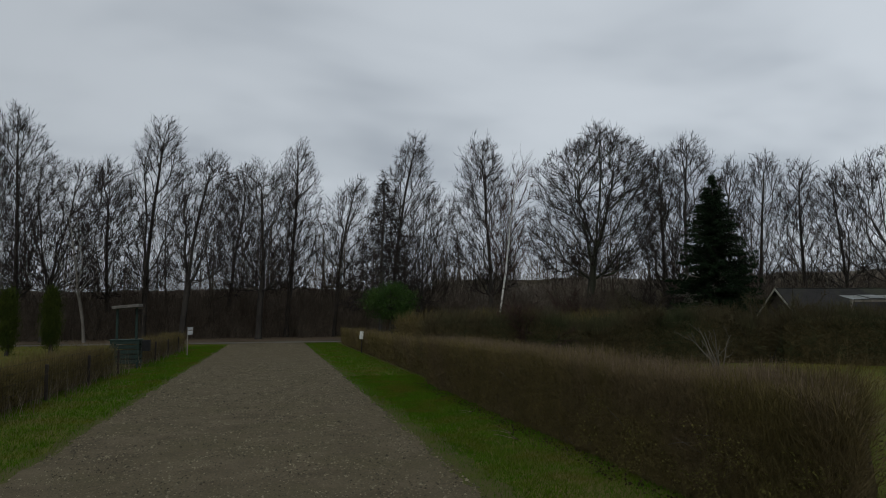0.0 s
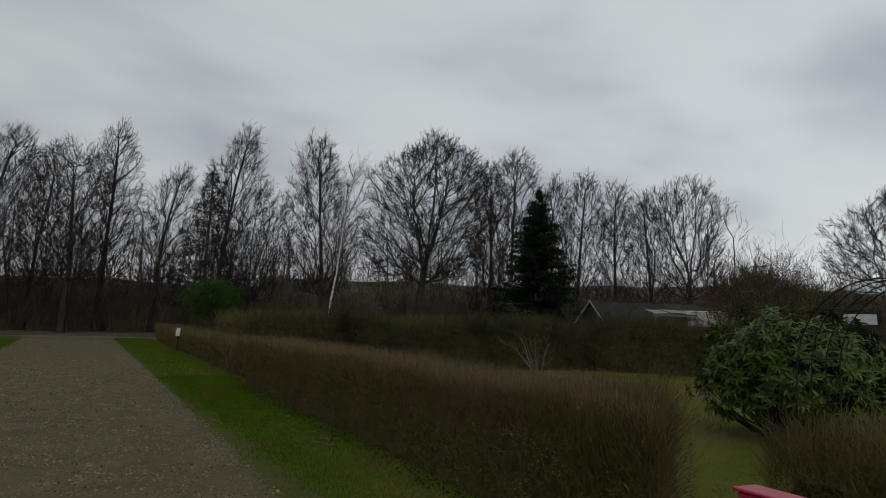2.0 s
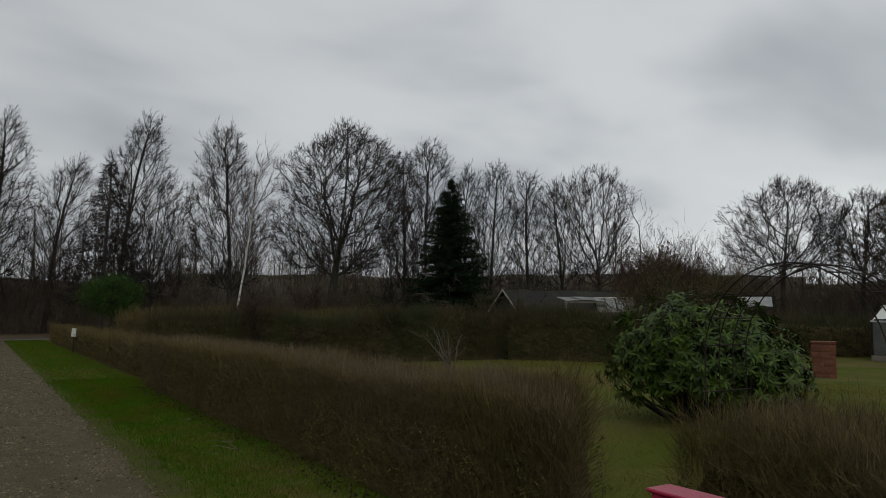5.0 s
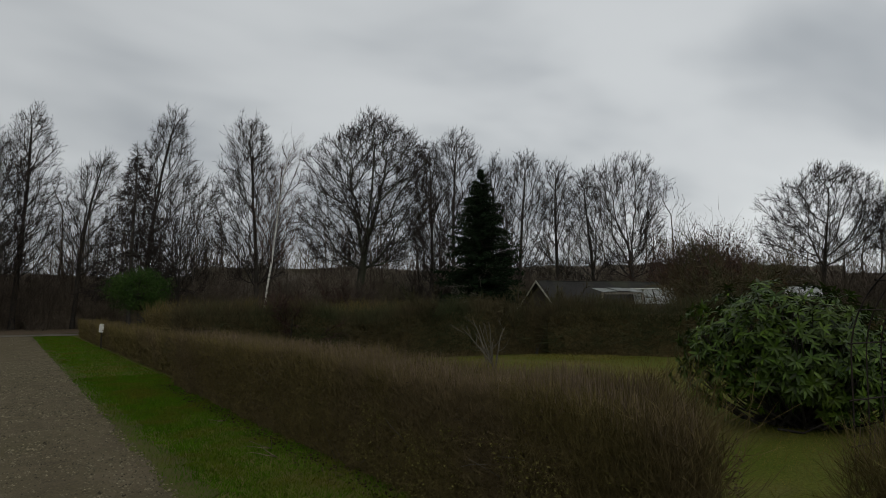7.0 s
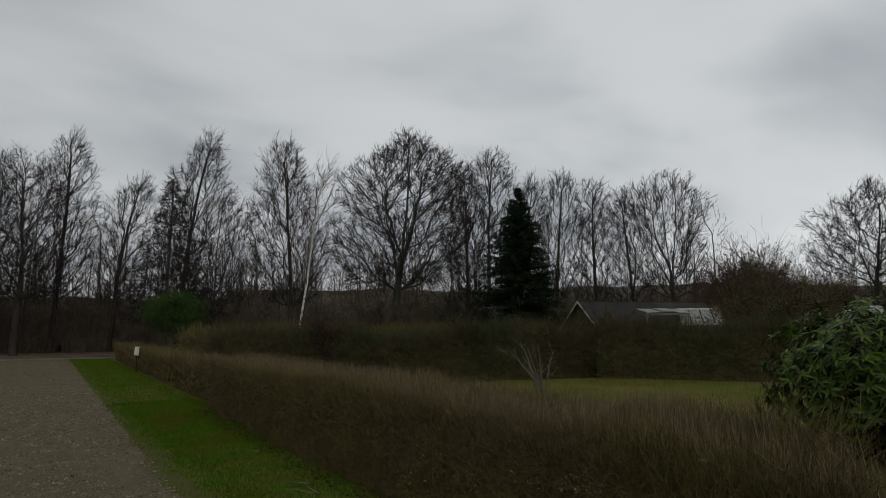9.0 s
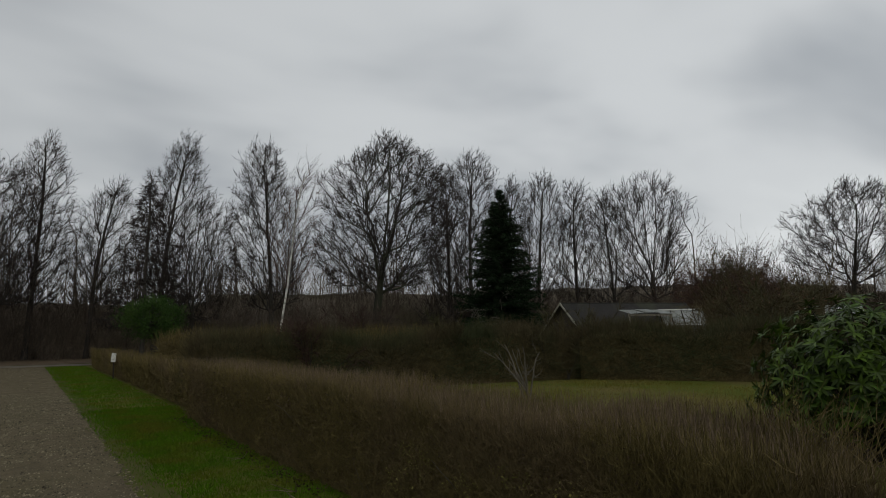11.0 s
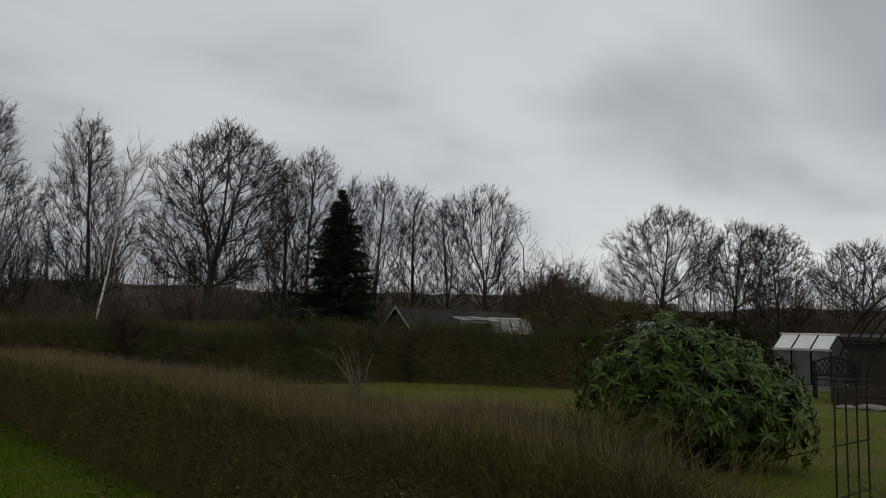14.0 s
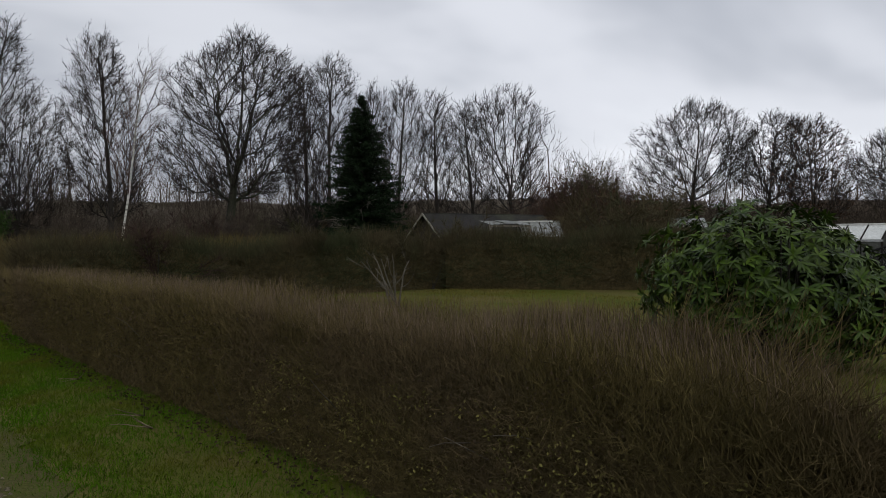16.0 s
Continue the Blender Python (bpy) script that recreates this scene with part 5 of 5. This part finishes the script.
def shed(x, y, turn, w, d, hi, lo, roofmat, label):
    s = thing("shed", label, "shed", (x, y, gz(x, y)), turn)
    part("wall", box(0, -d / 2 + 0.03, lo / 2, w, 0.05, lo), M_DARKWOOD, s)
    part("wall", box(0, d / 2 - 0.03, lo / 2, w, 0.05, lo), M_DARKWOOD, s)
    for sx in (-1, 1):
        part("wall", box(sx * (w / 2 - 0.03), 0, lo / 2, 0.05, d - 0.12, lo), M_DARKWOOD, s)
    slab(s, "roof", [(-w / 2 - 0.15, -d / 2 - 0.15, lo + 0.03), (w / 2 + 0.15, -d / 2 - 0.15, lo + 0.03), (w / 2 + 0.15, d / 2 + 0.15, hi), (-w / 2 - 0.15, d / 2 + 0.15, hi)], 0.05, roofmat)
    part("fascia", box(0, -d / 2 - 0.17, lo - 0.02, w + 0.3, 0.03, 0.12, 0.004), M_DARKWOOD, s)
    return s


shed(23.29, 16.65, -55, 0.85, 1.3, 1.85, 1.45, M_OLDPOLY, "low shed with pale grey sheet roof")
shed(24.4, 8.9, -68, 4.6, 2.0, 1.55, 1.40, M_FELT, "long dark flat-roofed garden shed")


# ---- garden things ----
def rose_arch(x, y0, y1, depth, top):
    """An iron trellis arch: four hoops joined by cross bars."""
    a = thing("rose_arch", "dark rusty iron rose arch with cross bars", "garden arch", (x, (y0 + y1) / 2, gz(x, (y0 + y1) / 2)))
    half = (y1 - y0) / 2
    straight = top - half
    for k in range(4):
        xx = -depth / 2 + depth * k / 3
        th = np.linspace(0, np.pi, 25)
        pts = [[xx, -half, -0.05], [xx, -half, straight * 0.5]] + [[xx, -half * math.cos(q), straight + half * math.sin(q)] for q in th] + [[xx, half, straight * 0.5], [xx, half, -0.05]]
        put("hoop", mesh_np("hoop", *path_tube(pts, 0.0048 if k in (0, 3) else 0.0042, 6), M_RUSTIRON, True), a)
    levels = [(s, z) for z in np.arange(0.12, straight, 0.24) for s in (-1, 1)]
    for s, z in levels:
        put("crossbar", mesh_np("crossbar", *tubes([[-depth / 2 - 0.03, s * half, z]], [[depth / 2 + 0.03, s * half, z]], 0.0045, 0.0045, 6), M_RUSTIRON), a)
    for q in np.linspace(0.12, np.pi - 0.12, 10):
        yy, zz = -half * math.cos(q), straight + half * math.sin(q)
        put("crossbar", mesh_np("crossbar", *tubes([[-depth / 2 - 0.03, yy, zz]], [[depth / 2 + 0.03, yy, zz]], 0.0045, 0.0045, 6), M_RUSTIRON), a)
    return a


rose_arch(4.60, 2.56, 3.72, 0.42, 1.89)


def red_box(x, y, z, turn):
    """A narrow display box on a post, its window towards the road."""
    b = thing("mailbox", "crimson glass-fronted box on a wooden post", "mailbox", (x, y, 0), turn)
    W, D, H = 0.27, 0.10, 0.36
    part("post", box(0, 0.02, (z - H) / 2 - 0.02, 0.07, 0.07, z - H + 0.04), M_WOOD, b)
    body = part("body", box(0, 0, z - H / 2, W, D, H, 0.008), M_RED, b)
    part("lid", box(0, 0.0, z + 0.006, W + 0.02, D + 0.025, 0.014, 0.005), M_RED, b, "flat crimson lid")
    for sx in (-1, 1):
        part("window_frame", box(sx * (W / 2 - 0.014), -D / 2 - 0.006, z - H / 2 - 0.035, 0.026, 0.014, H - 0.09, 0.003), M_RED, body)
    part("window_frame", box(0, -D / 2 - 0.006, z - 0.075, W - 0.056, 0.014, 0.022, 0.003), M_RED, body)
    part("window_pane", box(0, -D / 2 - 0.002, z - H / 2 - 0.045, W - 0.06, 0.006, H - 0.12, 0), M_SHEETGREY, body, "dull grey window pane")
    for xx in (-0.015, 0.055, 0.085):
        part("latch", box(xx, -D / 2 - 0.012, z - 0.036, 0.022, 0.014, 0.016, 0.005), M_WHITE, body, "small white latch")


red_box(2.505, 2.30, 0.975, -90)


def brick_pillar(x, y, turn):
    p = thing("brick_pillar", "low red brick garden pillar on the lawn", "pillar", (x, y, gz(x, y)), turn)
    part("core", box(0, 0, 0.335, 0.43, 0.43, 0.66, 0), M_MORTAR, p)
    bm = box(0, 0, 0, 0.215, 0.105, 0.062, 0.004)
    one = bpy.data.meshes.new("brick")
    bm.to_mesh(one)
    bm.free()
    one.materials.append(M_BRICK)
    for row in range(9):
        for sx in (-1, 1):
            for sy in (-1, 1):
                ob = new("brick", one)
                ob.parent = p
                ob.matrix_basis = pose(0, 0, 0.04 + row * 0.0725, 0, 0, 90 * (row % 2)) @ pose(sx * 0.1125, sy * 0.17, 0)
    part("cap", box(0, 0, 0.69, 0.47, 0.47, 0.045, 0.008), M_BRICK, p, "flat reddish cap slab")


brick_pillar(14.9, 9.2, 30)


def bench(x, y, turn):
    b = thing("garden_bench", "black garden bench with arched lattice back", "bench", (x, y, gz(x, y)), turn)
    W = 0.86
    for sx in (-1, 1):
        part("leg", box(sx * W / 2, -0.2, 0.3, 0.05, 0.05, 0.6), M_BLACK, b)
        part("leg", box(sx * W / 2, 0.22, 0.42, 0.05, 0.05, 0.84), M_BLACK, b)
        part("armrest", box(sx * W / 2, 0, 0.62, 0.07, 0.5, 0.035), M_BLACK, b)
    for k in range(4):
        part("seat_slat", box(0, -0.19 + k * 0.12, 0.43, W, 0.1, 0.025), M_BLACK, b)
    top = [[-W / 2 + W * t, 0.22, 0.78 + 0.16 * math.sin(math.pi * t)] for t in np.linspace(0, 1, 13)]
    put("back_rail", mesh_np("back_rail", *path_tube(top, 0.025, 6), M_BLACK), b)
    part("back_rail", box(0, 0.22, 0.52, W, 0.035, 0.05), M_BLACK, b)
    for k in range(9):
        x0 = -W / 2 + 0.06 + k * (W - 0.12) / 8
        for s in (-1, 1):
            x1 = min(max(x0 + s * 0.22, -W / 2 + 0.03), W / 2 - 0.03)
            h = 0.78 + 0.16 * math.sin(math.pi * (x1 + W / 2) / W)
            put("lattice_slat", mesh_np("lattice_slat", *tubes([[x0, 0.22, 0.53]], [[x1, 0.22, h]], 0.011, 0.011, 4), M_BLACK), b)


bench(18.7, 9.0, -62)


def raised_bed(x, y, turn, w, d, h, label):
    r = thing("raised_bed", label, "raised bed", (x, y, gz(x, y)), turn)
    for s in (-1, 1):
        for k in range(2):
            part("board", box(0, s * d / 2, h * (0.25 + 0.5 * k), w, 0.04, h * 0.47), M_DARKWOOD, r)
            part("board", box(s * w / 2, 0, h * (0.25 + 0.5 * k), 0.04, d - 0.06, h * 0.47), M_DARKWOOD, r)
    part("soil", box(0, 0, h * 0.42, w - 0.05, d - 0.05, h * 0.8, 0.01), M_LITTER, r, "dark bare soil")


raised_bed(18.0, 7.4, -62, 2.6, 1.0, 0.36, "dark timber raised bed beside the bench")


def flat_stone(x, y, s, seed):
    q = np.random.default_rng(seed)
    bm = bmesh.new()
    bmesh.ops.create_icosphere(bm, subdivisions=2, radius=1)
    for v in bm.verts:
        v.co = Vector((v.co.x * s * 0.9, v.co.y * s * 0.6, max(v.co.z, -0.5) * s * 0.28)) * float(q.uniform(0.88, 1.1))
    me = bpy.data.meshes.new("field_stone")
    bm.to_mesh(me)
    bm.free()
    me.materials.append(M_FIELDSTONE)
    ob = new("field_stone", me)
    ob.matrix_world = pose(x, y, gz(x, y) + s * 0.12, 0, 0, q.uniform(0, 180))
    tagged(ob, "grey-pink flat field stone beside the raised bed", "stone", "stones by the bed")


for k, (sx, sy, ss) in enumerate(((16.4, 7.5, 0.3), (16.8, 7.0, 0.26), (16.2, 7.9, 0.22), (16.9, 7.6, 0.2))):
    flat_stone(sx, sy, ss, k)


# ---- along the road ----
def number_sign(x, y, turn):
    s = thing("number_sign", "small white plate on a dark post before the hedge", "sign", (x, y, 0), turn)
    part("post", box(0, 0.02, 0.30, 0.05, 0.05, 0.6), M_DARKWOOD, s)
    part("plate", box(0, -0.012, 0.78, 0.16, 0.02, 0.32, 0.006, Matrix.Rotation(radians(7), 4, "Y")), M_WHITE, s, "white plate")
    part("batten", box(0, 0.006, 0.72, 0.04, 0.02, 0.34), M_DARKWOOD, s)


number_sign(3.66, 32.0, -6)


def letter_box(x, y, turn):
    b = thing("letterbox", "pale grey letterbox on a white post", "letterbox", (x, y, 0), turn)
    part("post", box(-0.07, 0, 0.5, 0.05, 0.05, 1.0), M_WOOD, b)
    bd = part("body", box(0.03, 0, 1.0, 0.20, 0.2, 0.26, 0.015), M_SHEETGREY, b)
    part("roof", box(0.03, 0, 1.15, 0.24, 0.24, 0.03, 0.012), M_SHEETGREY, b)
    part("flap", box(0.03, -0.105, 1.05, 0.15, 0.012, 0.05, 0.004), M_WOOD, bd, "dark letter flap")


letter_box(-3.45, 33.0, 8)


def roofed_stand(x, y, turn):
    """A green slatted crate stand with two posts and a small pent roof."""
    s = thing("roofed_stand", "dark green slatted garden stand with small pent roof", "stand", (x, y, 0), turn)
    for sx in (-1, 1):
        for sy in (-1, 1):
            part("leg", box(sx * 0.50, sy * 0.3, 0.45, 0.08, 0.08, 0.9), M_GREENPAINT, s)
    for k in range(5):
        part("slat", box(0, -0.35, 0.22 + k * 0.16, 1.14, 0.03, 0.12), M_GREENPAINT, s)
        part("slat", box(0, 0.35, 0.22 + k * 0.16, 1.14, 0.03, 0.12), M_GREENPAINT, s)
        for sx in (-1, 1):
            part("slat", box(sx * 0.555, 0, 0.22 + k * 0.16, 0.03, 0.66, 0.12), M_GREENPAINT, s)
    part("shelf", box(0, 0, 0.93, 1.2, 0.8, 0.04), M_GREENPAINT, s)
    for sx in (-1, 1):
        part("post", box(sx * 0.38, 0, 1.45, 0.09, 0.09, 1.08), M_GREENPAINT, s)
    part("roof", box(0.0, 0, 2.02, 1.06, 0.9, 0.10, 0.010, Matrix.Rotation(radians(-4), 4, "Y")), M_GREYBOARD, s, "dark grey weathered board roof")
    part("side_bracket", box(0.45, 0, 1.85, 0.3, 0.05, 0.18), M_DARKWOOD, s)
    bx = part("parcel_box", box(0.80, -0.1, 0.74, 0.30, 0.3, 0.36, 0.012), M_BLACK, s, "black letterbox on the side")
    return s


roofed_stand(-4.55, 25.4, 0).scale = (0.76, 0.85, 0.96)

for k in range(9):
    y = 9.0 + k * 3.4
    p = thing("fence_post", "short dark wooden fence post", "post", (-4.25, y, 0), 3 * k, "posts of the wire fence")
    part("shaft", box(0, 0, 0.34, 0.06, 0.06, 0.74, 0.01), M_DARKWOOD, p)
fence = thing("wire_fence", "low rusty wire mesh fence along the verge", "fence", (-4.25, 9.0, 0))
for z in (0.12, 0.3, 0.48, 0.66, 0.8):
    put("wire", mesh_np("wire", *tubes([[0, 0, z]], [[0, 27.2, z]], 0.0025, 0.0025, 4), M_RUSTIRON), fence)
n = 180
yy = np.linspace(0.05, 27.1, n)
put("wire_mesh", mesh_np("wire_mesh", *tubes(np.stack([0 * yy, yy, 0 * yy + 0.03], 1), np.stack([0 * yy, yy, 0 * yy + 0.82], 1), 0.0018, 0.0018, 3), M_RUSTIRON), fence, kind="stuff")
rng = np.random.default_rng(91)
n = 1100
p = np.stack([rng.normal(-4.4, 0.22, n), rng.uniform(8, 38, n), np.zeros(n)], 1)
tagged(new("dry_stalks", mesh_np("dry_stalks", *blades(p, unit(rng.normal(0, 0.25, (n, 3)) + [0, 0, 1]), rng.uniform(0.25, 0.75, n), 0.012, rng), M_REED)), "dry brown stalks standing along the fence", "dry grass", kind="stuff")
